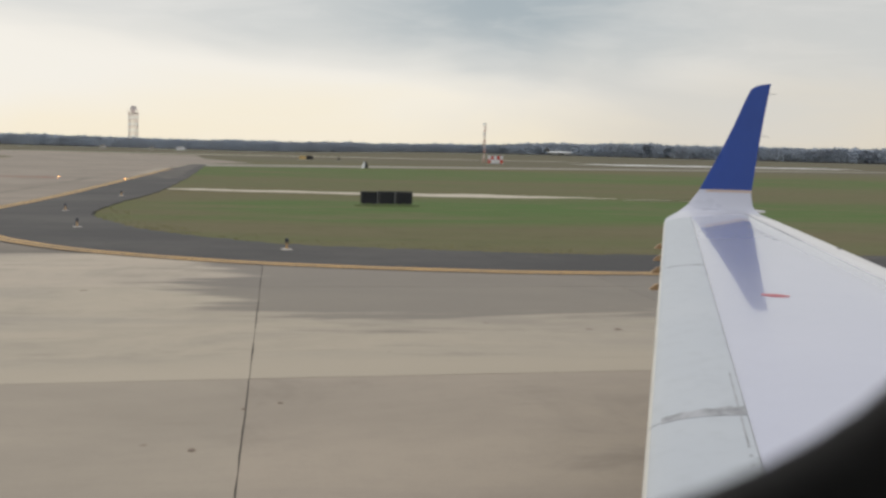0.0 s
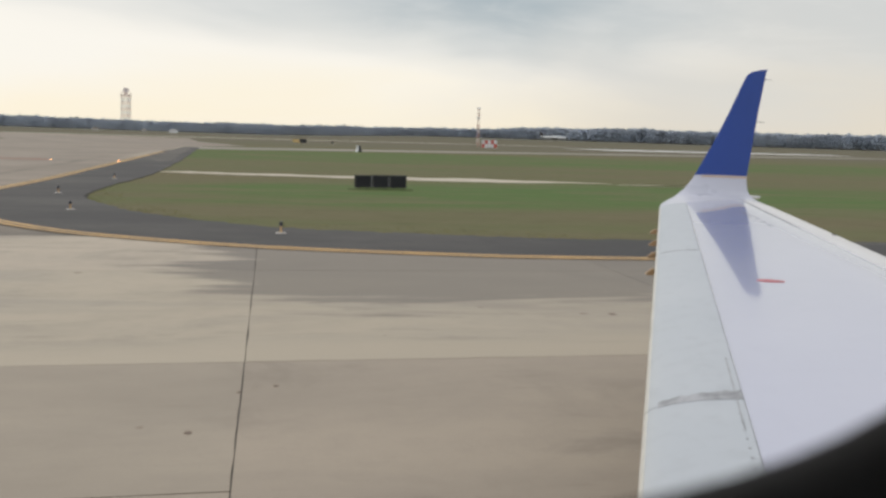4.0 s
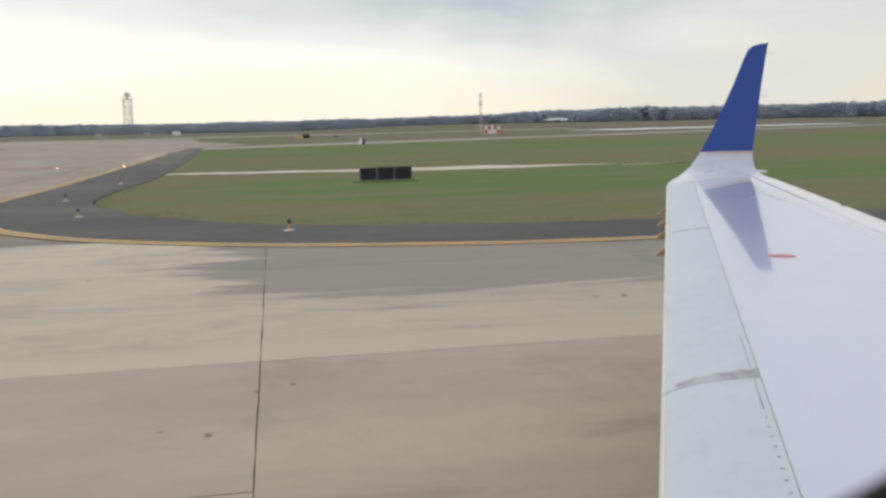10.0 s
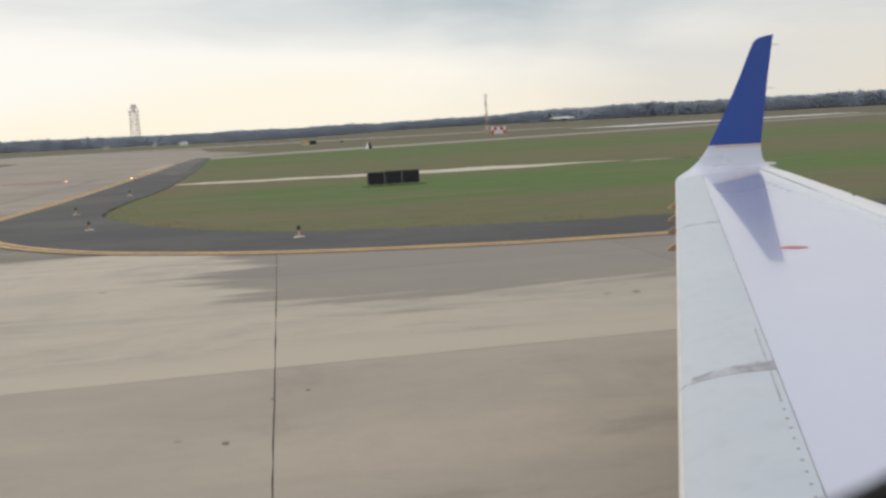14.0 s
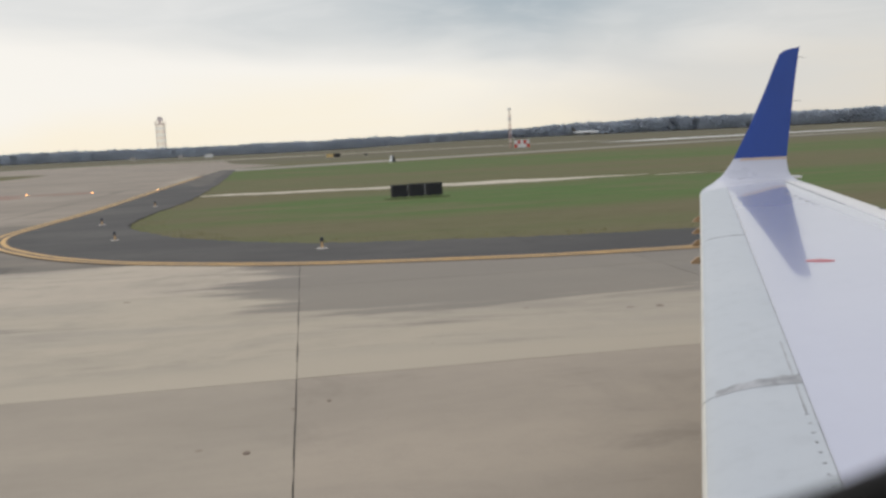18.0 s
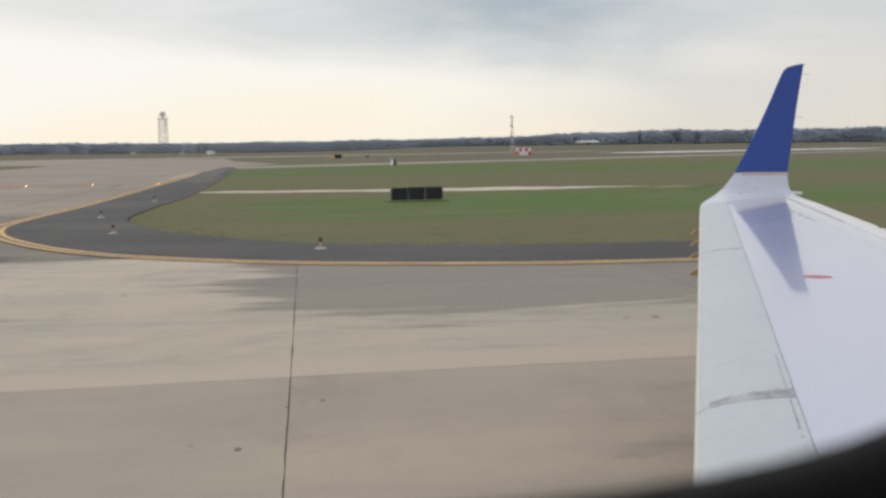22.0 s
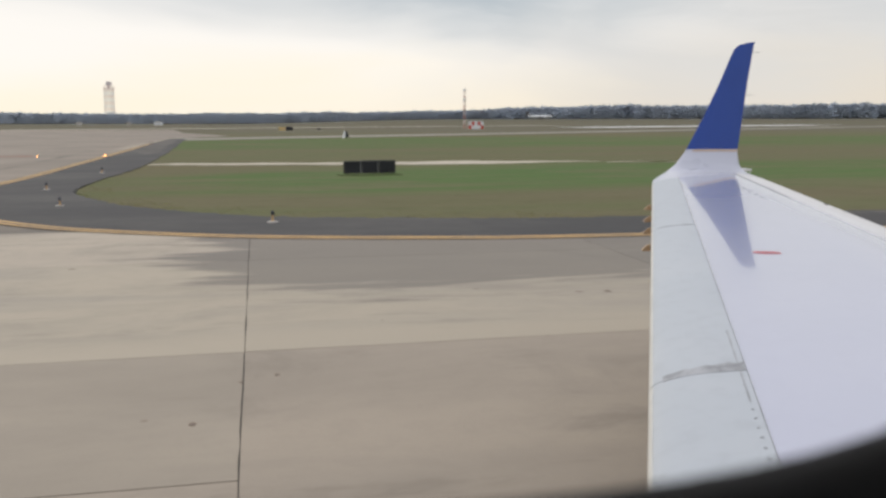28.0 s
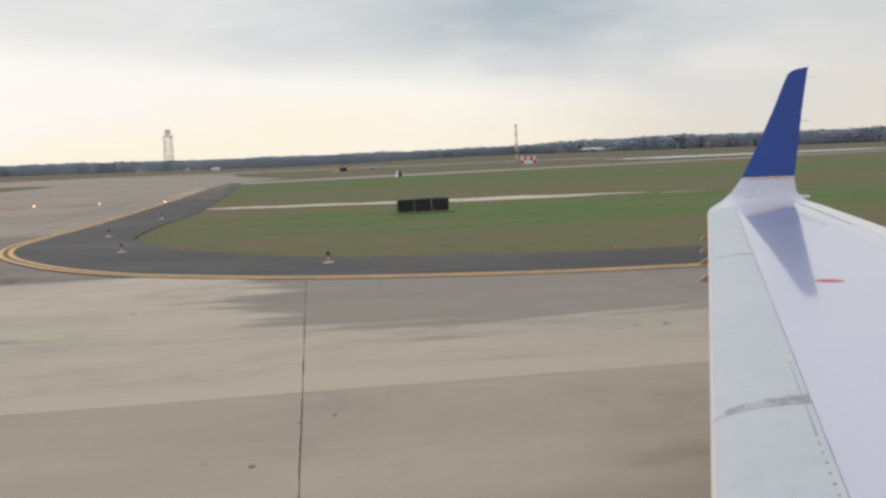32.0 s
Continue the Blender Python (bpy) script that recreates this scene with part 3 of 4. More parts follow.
def wear(x, y):
    """How worn and tarred the apron is: 1 dark, below 0 scuffed pale."""
    x -= 3.8 * (1 - 20 / y)
    inner = min(1.0, max(0.0, (x + 2.75 + 0.25 * math.sin(y * 0.5)) / 0.9))
    v = inner * min(1.0, max(0.0, (40.5 - y) / 2.2)) * (0.80 - 0.22 * bump_at(x, y, -0.5, 25.5, 2.6, 1.2))
    v += 0.75 * bump_at(x, y, -1.95, 60, 0.22, 26) + 0.5 * bump_at(x, y, -2.5, 33, 0.35, 5) + 0.9 * bump_at(x, y, 3.3, 24.4, 0.16, 1.7) + 0.9 * bump_at(x, y, 4.4, 23.0, 0.8, 0.7)
    v += 0.5 * bump_at(x, y, -13.5, 64, 0.25, 14) + 0.45 * bump_at(x, y, -0.2, 43, 1.3, 3.0) + 0.7 * bump_at(x, y, -2.0, 70, 0.5, 2.0)
    v += 0.35 * bump_at(x, y, -8.5, 47, 5.0, 4.0) + 0.3 * bump_at(x, y, -14, 33, 4.5, 1.3) 
    v -= 0.9 * bump_at(x, y, 0.0, 98, 0.9, 20)
    v -= 0.75 * bump_at(x, y, -4.6, 28.2, 1.7, 1.9) + 0.6 * bump_at(x, y, -9.5, 26.5, 4.0, 1.3) + 0.35 * bump_at(x, y, -7, 37, 2.4, 3.0)
    return v


ys = [22.3 + 0.45 * k for k in range(64)] + [51 + 1.5 * k for k in range(34)] + [102 + 6 * k for k in range(16)] + [FAR_EDGE[0][1], 150, 166, 215, 292]
ys = sorted({round(y, 3) for y in ys if y <= 292})
offsets = [0.3 * k for k in range(44)] + [13.2 + 1.2 * k for k in range(28)] + [47 + 8 * k for k in range(12)] + [160, 230, 420]
verts, faces, worn = [], [], []
for y in ys:
    for d in offsets:
        x = apron_limit(y) - d
        verts.append((x, y, -0.006))
        worn.append(wear(x, y))
n = len(offsets)
for i in range(len(ys) - 1):
    for k in range(n - 1):
        a = i * n + k
        faces.append((a, a + n, a + n + 1, a + 1))
me = bpy.data.meshes.new("apron_pavement")
me.from_pydata(verts, [], faces)
me.attributes.new("wear", "FLOAT", "POINT").data.foreach_set("value", worn)
me.materials.append(APRON)
apron = tagged(new("apron_pavement", me), "wide pale grey concrete apron streaked with darker bands", "pavement", kind="structure")
rng = random.Random(4)
rings = []
for a, b in zip(EDGE_LINE, GRASS_EDGE):
    d = (b - a).normalized()
    b2 = b + d * rng.uniform(-0.10, 0.16)
    rings.append([(a.x, a.y, 0.004), ((a.x * 2 + b.x) / 3, (a.y * 2 + b.y) / 3, 0.006), ((a.x + b.x * 2) / 3, (a.y + b.y * 2) / 3, 0.004), (b2.x, b2.y, -0.002), (b2.x, b2.y, -0.05), (a.x, a.y, -0.05)])
shoulder = tagged(mesh_object("asphalt_shoulder", loft(rings), ASPHALT), "dark asphalt taxiway shoulder between yellow edge lines and grass", "pavement", kind="structure")
tagged(mesh_object("asphalt_shoulder_patch", sheet([(40, 18.9), (41.5, 22.4), (43, 24.2), (147, 24.4), (147, 18.7), (87, 18.8), (62, 18.85), (45, 18.9)], 0.010, 0.04), PALE_ASPHALT),
       "bleached grey asphalt shoulder with a stepped outer edge", "pavement", kind="structure")
rng = random.Random(14)
west = [(3.7 + 0.009 * (y - 71) + rng.uniform(0.1, 0.8), y) for y in range(84, 136, 4)]
east = [(7.2 - 0.008 * (y - 71) - rng.uniform(0.3, 1.2), y + 2) for y in range(132, 70, -4)]
tagged(mesh_object("worn_shoulder_patch", sheet(west + east, 0.009, 0.02), DUSTY_ASPHALT), "weathered grey patch on the far shoulder", "pavement", kind="structure")
tagged(mesh_object("grass_island", sheet([(-25.4, 92), (-25.3, 120), (-25.0, 160), (-25.9, 172), (-29.7, 180), (-43, 186), (-160, 206), (-160, 84), (-60, 80), (-32, 84)], 0.0, 0.03), GRASS),
       "grass island beyond the crossing taxiway", "grass", kind="structure")
# tarred streaks and a crack where the slabs meet the old asphalt
rng = random.Random(31)
for cx, cy, rx, ry in ((4.81, 22.75, 0.75, 0.26), (5.1, 23.15, 0.55, 0.34), (4.65, 22.95, 0.45, 0.30), (5.2, 22.48, 0.35, 0.10)):
    pts = [(cx + rx * math.cos(2 * math.pi * i / 20) * rng.uniform(0.75, 1.25), cy + ry * math.sin(2 * math.pi * i / 20) * rng.uniform(0.7, 1.3)) for i in range(20)]
    part("tar_streak", sheet(pts, -0.0025 - 0.0004 * cx % 0.001, 0.002), TAR, apron, "dark tarred streak")
part("crack", ribbon([Vector((3.95 - 0.03 * i + 0.05 * math.sin(1.3 * i), 25.6 - 0.30 * i)) for i in range(11)], -0.045, 0.045, -0.003, 0.002, 0.02), TAR, apron, "dark tar-filled crack")
# far off the field rises in a low grassy bank
def ease(v):
    v = min(1.0, max(0.0, v))
    return v * v * (3 - 2 * v)


def bank_height(x, y):
    return 4.2 * ease((math.degrees(math.atan2(x, y)) - 1) / 13) * ease((math.hypot(x, y) - 650) / 190)


bm = bmesh.new()
grid = [[bm.verts.new((r * math.sin(radians(a)), r * math.cos(radians(a)), -0.06 + bank_height(r * math.sin(radians(a)), r * math.cos(radians(a)))))
         for r in (640, 670, 700, 730, 760, 790, 820, 850, 1000, 1400, 2600)] for a in range(0, 76, 2)]
for i in range(len(grid) - 1):
    for j in range(10):
        bm.faces.new((grid[i][j], grid[i + 1][j], grid[i + 1][j + 1], grid[i][j + 1]))
bmesh.ops.recalc_face_normals(bm, faces=bm.faces)
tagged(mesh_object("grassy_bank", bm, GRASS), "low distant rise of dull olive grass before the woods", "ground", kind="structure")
# painted lines
edge_mark = thing("taxiway_edge_line", (0, 0, 0), "faded double yellow taxiway edge line with brown borders", "road marking")
edge_mark["kind"] = "structure"
part("black_border", ribbon(EDGE_LINE, -0.28, 0.28, 0.0125, 0.006, 0.012), BORDER_BROWN, edge_mark, "rusty brown worn border paint")
near_line = [p for p in EDGE_LINE if p.y < 110]
far_line = [p for p in EDGE_LINE if p.y > 108]
for left, right in ((0.065, 0.215), (-0.215, -0.065)):
    part("stripe", ribbon(near_line, left, right, 0.0165, 0.004, 0.008), FADED_YELLOW, edge_mark)
    part("faded_stripe", ribbon(far_line, left, right, 0.0150, 0.003, 0.02), PALE_STRIP, edge_mark, "faded pale stripe")
lead = spline([(-46, 21.2), (-30, 20.4), (-17, 18.0), (-9.0, 14.4), (-5.0, 11.6), (-2.2, 8.98), (-0.75, 7.74), (0.25, 6.98), (1.2, 6.38), (2.6, 5.7), (5.0, 4.9), (9.0, 4.2), (16, 3.7), (30, 3.5)])
lead_mark = thing("taxiway_centre_line", (0, 0, 0), "broad yellow taxiway guide line with black borders curving over concrete", "road marking")
lead_mark["kind"] = "structure"
part("black_border", ribbon(lead, -0.33, 0.33, 0.0065, 0.004, 0.008), BLACK_PAINT, lead_mark)
part("stripe", ribbon(lead, -0.16, 0.16, 0.0105, 0.004, 0.004), YELLOW, lead_mark)
block = thing("yellow_shoulder_bar", (55.3, 0, 0), "broad yellow painted shoulder bar with black edges", "road marking")
block["kind"] = "structure"
part("black_border", box((-1.7, 19.1, 0.011), (1.7, 22.4, 0.014)), BLACK_PAINT, block)
part("stripe", box((-1.25, 19.1, 0.0145), (1.25, 22.4, 0.018)), YELLOW, block)

# distant strips
def strip(name, a, b, width, mat, label, z=-0.012, wobble=0.0):
    line = [Vector(a).lerp(Vector(b), i / 60) for i in range(61)]
    return tagged(mesh_object(name, ribbon(line, -width / 2, width / 2, z, 0.03, wobble), mat), label, "pavement", kind="structure")


strip("taxiway_far", (-153.7, 202), (206.3, 545), 20, PALE_STRIP, "distant pale concrete taxiway strip across the field", -0.010)
strip("runway", (1.6, 134), (336.3, 400), 13, RUNWAY, "distant pale concrete runway running away across grass", -0.016)
strip("runway_glare_strip", (151, 360), (520, 640), 27, GLARE_STRIP, "far runway strip across grass, wet glare painted white", -0.004)

# the sandy maintenance track in the grass
track = [Vector((7.3 + 26.9 * i / 50, 57.4 - 1.8 * min(1, i / 25) + 0.2 * math.sin(i * 0.6))) for i in range(51)]
rng = random.Random(9)
rings = []
for i, p in enumerate(track):
    w = (1.25 + 0.95 * math.exp(-((i - 33) / 9) ** 2) + rng.uniform(-0.25, 0.25)) * min(1.0, 0.10 + (50 - i) / 14, 0.3 + i / 5)
    rings.append([(p.x, p.y - w, -0.022), (p.x, p.y + w, -0.022), (p.x, p.y + w, -0.06), (p.x, p.y - w, -0.06)])
tagged(mesh_object("sandy_track", loft(rings), SAND), "narrow pale sandy track tapering out in the grass", "path", kind="structure")
rings = [[(39.0 + 0.6 * i, 54.0 - w, -0.022), (34.0 + 0.6 * i, 54.0 + w, -0.022), (34.0 + 0.6 * i, 54.0 + w, -0.06), (34.0 + 0.6 * i, 54.0 - w, -0.06)] for i, w in enumerate((0.05, 0.4, 0.55, 0.6, 0.5, 0.35, 0.05))]
tagged(mesh_object("sandy_track_end", loft(rings), SAND), "short worn sandy patch in line with the track", "path", kind="structure")

# ================= the airliner: wing, winglet, hull =================
plane = thing("airliner", (0, 0, 0), "small white regional jet with a swept wing and blue winglet", "airplane")
plane.matrix_world = STAND @ pose(2.0, 0, 0)


def lead_x(y):
    return 4.03 + 0.4477 * (y - 9.0)


def trail_x(y):
    return 5.30 + 0.16 * (y - 9.385)


def wing_z(y):
    return 1.84 + 0.0875 * (y - 9.0)


def half_thickness(s, t=0.11):
    return 5 * t * (0.2969 * math.sqrt(max(s, 0)) - 0.126 * s - 0.3516 * s * s + 0.2843 * s ** 3 - 0.1036 * s ** 4)


def crown(s, climb=0.085):
    """The top skin climbs a little aft of the nose and falls to the trailing edge."""
    if s < 0.2:
        return 0.0
    if s < 0.62:
        return climb * (s - 0.2)
    f = (s - 0.62) / 0.38
    return climb * 0.42 * (1 - f) * (1 + f) + climb * 0.38 * f * (1 - f) ** 2 - 0.012 * f * f


def skin(y, s, upper=True):
    c = trail_x(y) - lead_x(y)
    if upper:
        # round nose, then a nearly flat top
        rise = half_thickness(0.26) - half_thickness(min(s, 0.26))
        z = wing_z(y) - c * rise + c * crown(s)
    else:
        z = wing_z(y) - c * (half_thickness(0.26) + 0.8 * half_thickness(s)) + c * s * (half_thickness(0.26) - 0.03)
    return Vector((lead_x(y) + c * s, y, z))


def seam_s(y):
    off = 0.47 + (0.285 - 0.47) * (y - 2.8) / (9.0 - 2.8)
    return off / (trail_x(y) - lead_x(y))


def steps(a, b, n):
    return [a + (b - a) * i / n for i in range(n + 1)]


def edge_point(y, f, upper=True):
    """A point of the leading edge skin, f of the way from nose to seam; its joints run square to the edge."""
    y = y + 0.13 * (1 - f) * min(1.0, max(0.0, (9.0 - y) / 1.2))
    return skin(y, seam_s(y) * f, upper)


# main box from the seam to the trailing edge
rings = []
for y in steps(0.31, 9.0, 40):
    s0 = seam_s(y) + 0.002 / (trail_x(y) - lead_x(y))
    up = [skin(y, s) for s in steps(s0, 1.0, 24)]
    low = [skin(y, s, False) for s in steps(1.0, s0, 8)]
    rings.append(up + low)
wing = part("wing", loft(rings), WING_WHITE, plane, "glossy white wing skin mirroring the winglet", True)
# leading edge skins with open joints between them
JOINTS = (0.31, 3.62, 6.66, 9.0)
for a, b in zip(JOINTS, JOINTS[1:]):
    rings = []
    for y in steps(a + 0.003, b - (0.003 if b < 8.9 else 0.0), 14):
        s0 = seam_s(y) - 0.001 / (trail_x(y) - lead_x(y))
        up = [edge_point(y, (s0 / seam_s(y)) * (k / 10) ** 1.8) for k in range(10, -1, -1)]
        low = [edge_point(y, (s0 / seam_s(y)) * (k / 6) ** 1.8, False) for k in range(1, 7)]
        rings.append(up + low)
    part("leading_edge_panel", loft(rings), EDGE_SKIN, plane, "pale polished leading edge skin", True)
# added strip round the nose of the leading edge: warm sky light painted cream
for a, b in zip(JOINTS, JOINTS[1:]):
    rings = []
    for y in steps(a + 0.006, b - 0.006, 10):
        top = [edge_point(y, 0.035 * (k / 6) ** 1.6) + Vector((-0.002, 0, 0.0015)) for k in range(6, -1, -1)]
        low = [edge_point(y, 0.03 * (k / 3) ** 1.6, False) + Vector((-0.002, 0, -0.001)) for k in range(1, 4)]
        outside = top + low
        rings.append(outside + [p + Vector((0.004, 0, 0)) for p in outside[::-1]])
    part("nose_strip", loft(rings), NOSE_HIGHLIGHT, plane, "cream painted highlight along the leading edge", True)
# seam and joint sealant
rings = []
for y in steps(0.33, 8.98, 40):
    s = seam_s(y)
    c = trail_x(y) - lead_x(y)
    rings.append([skin(y, s - 0.0012 / c) + Vector((0, 0, 0.0015)), skin(y, s + 0.0022 / c) + Vector((0, 0, 0.0015)), skin(y, s + 0.004 / c) - Vector((0, 0, 0.012)), skin(y, s - 0.003 / c) - Vector((0, 0, 0.012))])
part("seam", loft(rings), SEAM, plane, "dark seam behind the leading edge")
for y0, w, name in ((3.62, 0.085, "panel_joint"), (6.66, 0.010, "panel_joint")):
    rings = []
    for k in range(13):
        f = 0.14 + 0.86 * (k / 12) ** 1.2
        a = []
        for dy in (-0.25 * w, w * (0.35 + 0.65 * f) * (1 + 0.15 * math.sin(k * 2.1))):
            y = y0 + dy
            a.append(edge_point(y, f) + Vector((0, 0, 0.002)))
        rings.append([a[0], a[1], a[1] - Vector((0, 0, 0.012)), a[0] - Vector((0, 0, 0.012))])
    part(name, loft(rings), SMUDGE, plane, "grimy grey joint across the leading edge")
# rivets beside the seam near the root
rivet_me = turned([(0.0062, 0.0), (0.0062, 0.001), (0.005, 0.0015)], 8)
first_rivet = part("rivet", rivet_me, SEAM, plane)
first_rivet.location = skin(1.0, seam_s(1.0) - 0.02)
for off, y0, y1, n in ((0.032, 1.06, 3.45, 29),):
    for y in steps(y0, y1, n):
        rivet = new("rivet", first_rivet.data)
        rivet.parent = plane
        rivet.location = skin(y, seam_s(y) - off / (trail_x(y) - lead_x(y)))


# a second bead of sealant where the skins meet
rings = []
for y in steps(3.30, 4.15, 8):
    c = trail_x(y) - lead_x(y)
    a, b = skin(y, seam_s(y) - 0.034 / c), skin(y, seam_s(y) - 0.027 / c)
    up, dn = Vector((0, 0, 0.0015)), Vector((0, 0, -0.006))
    rings.append([a + up, b + up, b + dn, a + dn])
part("sealant_bead", loft(rings), SMUDGE, plane)


def on_wing(x, y):
    return skin(y, (x - lead_x(y)) / (trail_x(y) - lead_x(y)))


for k in range(5):
    f = k / 4
    p = on_wing(4.51 - 0.15 * f, 8.14 - 0.70 * f)
    part("fastener", box((-0.026, -0.012, -0.004), (0.026, 0.012, 0.002), 0.003), FASTENER, plane).location = p
# aileron hinge line
rings = []
for k in range(21):
    y = 8.97 - 1.62 * k / 20
    x = trail_x(y) - 0.33 - 0.05 * (9 - y)
    a, b = on_wing(x, y), on_wing(x + 0.014, y)
    up, dn = Vector((0, 0, 0.0015)), Vector((0, 0, -0.01))
    rings.append([a + up, b + up, b + dn, a + dn])
part("aileron_hinge_gap", loft(rings), SEAM, plane, "dark aileron hinge gap")
# aileron plate behind the hinge gap
rings = []
for k in range(21):
    y = 8.96 - 4.18 * k / 20
    x0 = trail_x(y) - 0.33 - 0.05 * (9 - y) + 0.016
    top = [on_wing(x0 + (trail_x(y) - 0.004 - x0) * i / 4, y) + Vector((0, 0, 0.0025)) for i in range(5)]
    rings.append(top + [p - Vector((0, 0, 0.012)) for p in top[::-1]])
part("aileron", loft(rings), SKY_LIT_AILERON, plane, "white aileron along the trailing edge, sky sheen put into its colour", True)
p = on_wing(trail_x(7.36) - 0.07, 7.36)
part("vent", turned([(0.03, 0), (0.03, 0.006), (0.0, 0.01)], 12), DARK_STEEL, plane, "small dark vent near the trailing edge").location = p
# red marking
rings = []
for k in range(9):
    f = k / 8
    x, y = 3.205 + 0.145 * f, 5.575 - 0.09 * f
    h = 0.050 * math.sqrt(max(0.02, 1 - (2 * f - 1) ** 2))
    a, b = on_wing(x, y - h), on_wing(x, y + h)
    up, dn = Vector((0, 0, 0.002)), Vector((0, 0, -0.004))
    rings.append([a + up, b + up, b + dn, a + dn])
part("red_marking", loft(rings), RED_MARK, plane, "small red painted oval marking")
# small fins under the leading edge
for y in (8.02, 7.52, 7.08, 6.52):
    o = skin(y, 0.0)
    bm = loft([[o + Vector((dx, dy, dz)) for dx, dz in ((0.08, 0.0), (-0.03, -0.015), (-0.075, -0.05), (-0.065, -0.06), (0.04, -0.06))] for dy in (-0.008, 0.008)])
    part("vortilon", bm, TAN_FIN, plane, "small tan fin below the leading edge")


# curved tip and winglet: leading point, trailing point and lean of each section
def blade(le, te, lean, t=0.09, n=9):
    le, te = Vector(le), Vector(te)
    c = (te - le).length
    nrm = Vector((0, -math.sin(radians(lean)), math.cos(radians(lean))))
    up = [le.lerp(te, s) + nrm * c * half_thickness(s, t) for s in [(k / n) ** 1.6 for k in range(n + 1)]]
    low = [le.lerp(te, s) - nrm * c * half_thickness(s, t) for s in [(k / n) ** 1.6 for k in range(n - 1, 0, -1)]]
    return up + low


TIP = [((4.03, 9.0, 1.787), (5.24, 9.0, 1.825), 6, 0.10), ((4.13, 9.2, 1.805), (5.27, 9.22, 1.845), 10, 0.10), ((4.26, 9.36, 1.832), (5.285, 9.38, 1.865), 24, 0.10),
       ((4.39, 9.455, 1.875), (5.28, 9.47, 1.895), 45, 0.10), ((4.52, 9.505, 1.955), (5.262, 9.51, 1.955), 65, 0.10), ((4.63, 9.535, 2.075), (5.255, 9.535, 2.075), 78, 0.09)]
S_UP, S_LOW = [(k / 9) ** 1.6 for k in range(10)], [(k / 9) ** 1.6 for k in range(8, 0, -1)]
root = [skin(9.0, s) for s in S_UP] + [skin(9.0, s, False) for s in S_LOW]
part("wing_tip", loft([root] + [blade(*s) for s in TIP[1:]]), SKY_LIT_TIP, plane, "white curved wing tip, sky light put into its colour", True)
band = loft([blade((4.665, 9.536, 2.083), (5.260, 9.536, 2.083), 78, 0.104), blade((4.675, 9.54, 2.105), (5.262, 9.54, 2.105), 79, 0.104)])
part("winglet_foot", loft([blade((4.632, 9.535, 2.076), (5.256, 9.535, 2.076), 78, 0.088), blade((4.652, 9.54, 2.108), (5.259, 9.54, 2.108), 79, 0.086)]), SKY_LIT_TIP, plane)
winglet_rows = [((4.653, 9.541, 2.109), (5.26, 9.541, 2.109), 79, 0.085), ((4.89, 9.61, 2.48), (5.345, 9.615, 2.48), 79, 0.08), ((5.10, 9.688, 2.84), (5.43, 9.69, 2.84), 79, 0.08),
                ((5.245, 9.745, 3.11), (5.505, 9.748, 3.13), 79, 0.08), ((5.30, 9.762, 3.205), (5.53, 9.767, 3.23), 79, 0.07), ((5.36, 9.77, 3.245), (5.545, 9.775, 3.267), 79, 0.06), ((5.45, 9.774, 3.268), (5.553, 9.776, 3.281), 79, 0.04)]
winglet = part("winglet", loft([blade(*s) for s in winglet_rows]), WINGLET_BLUE, plane, "upright swept deep blue winglet", True)
part("gold_band", band, GOLD, winglet, "thin gold band at the winglet foot")
for z, x, y in ((3.17, 5.50, 9.757), (2.70, 5.39, 9.66)):
    part("static_wick", bar((x, y, z), (x + 0.12, y + 0.02, z - 0.003), 0.004, 5, 0.002), GALVANISED, winglet, "thin static discharge wick")
part("static_wick", bar((5.26, 9.5, 1.885), (5.42, 9.52, 1.882), 0.022, 8, 0.012), HULL, plane, "white tail light boom at the wing tip")

# hull: a closed tube round the cabin with one open window bay
HC = Vector((0, -0.86, 2.25))
bays = [-6.3 + 0.84 * i for i in range(14)]
xs = [-11.5, -11.2, -10.6, -9.6, -8, -7] + sorted([b - 0.13 for b in bays] + [b + 0.13 for b in bays]) + [6, 9, 11, 13, 14.5]
rs = [0.05, 0.35, 0.65, 0.92, 1.1, 1.16] + [1.16] * (2 * len(bays) + 1) + [1.1, 0.85, 0.5, 0.12]
bm = bmesh.new()
SEG = 36
rows_v = [[bm.verts.new((x, HC.y + r * math.cos(2 * math.pi * k / SEG), HC.z + r * math.sin(2 * math.pi * k / SEG) + (0.35 * (x - 9) / 5 if x > 9 else 0))) for k in range(SEG)] for x, r in zip(xs, rs)]
for i in range(len(xs) - 1):
    for k in range(SEG):
        own = -0.60 < xs[i] < 0.50 and k in (0, 1, 2, SEG - 1, SEG - 2, SEG - 3)
        window_far = abs(xs[i + 1] - xs[i] - 0.26) < 0.01 and k in (SEG // 2 - 1, SEG // 2 - 2)
        if own or window_far:
            continue
        j = (k + 1) % SEG
        bm.faces.new((rows_v[i][k], rows_v[i][j], rows_v[i + 1][j], rows_v[i + 1][k]))
bm.faces.new(rows_v[0][::-1])
bm.faces.new(rows_v[-1])
part("fuselage", bm, HULL, plane, "smooth white rounded fuselage", True)


# window surround: panel with a rounded opening, rolled inner lip
def opening(scale, grow=0.0, n=72):
    cx, cz, a, b, e = WINDOW
    out = []
    for k in range(n):
        th = 2 * math.pi * k / n
        ct, st = math.cos(th), math.sin(th)
        out.append((cx + (a + grow) * math.copysign(abs(ct) ** (2 / e), ct) * scale, cz + (b + grow) * math.copysign(abs(st) ** (2 / e), st) * scale))
    return out


WINDOW = (0.0137, 2.4757, 0.23, 0.16, 3.0)
rings = []
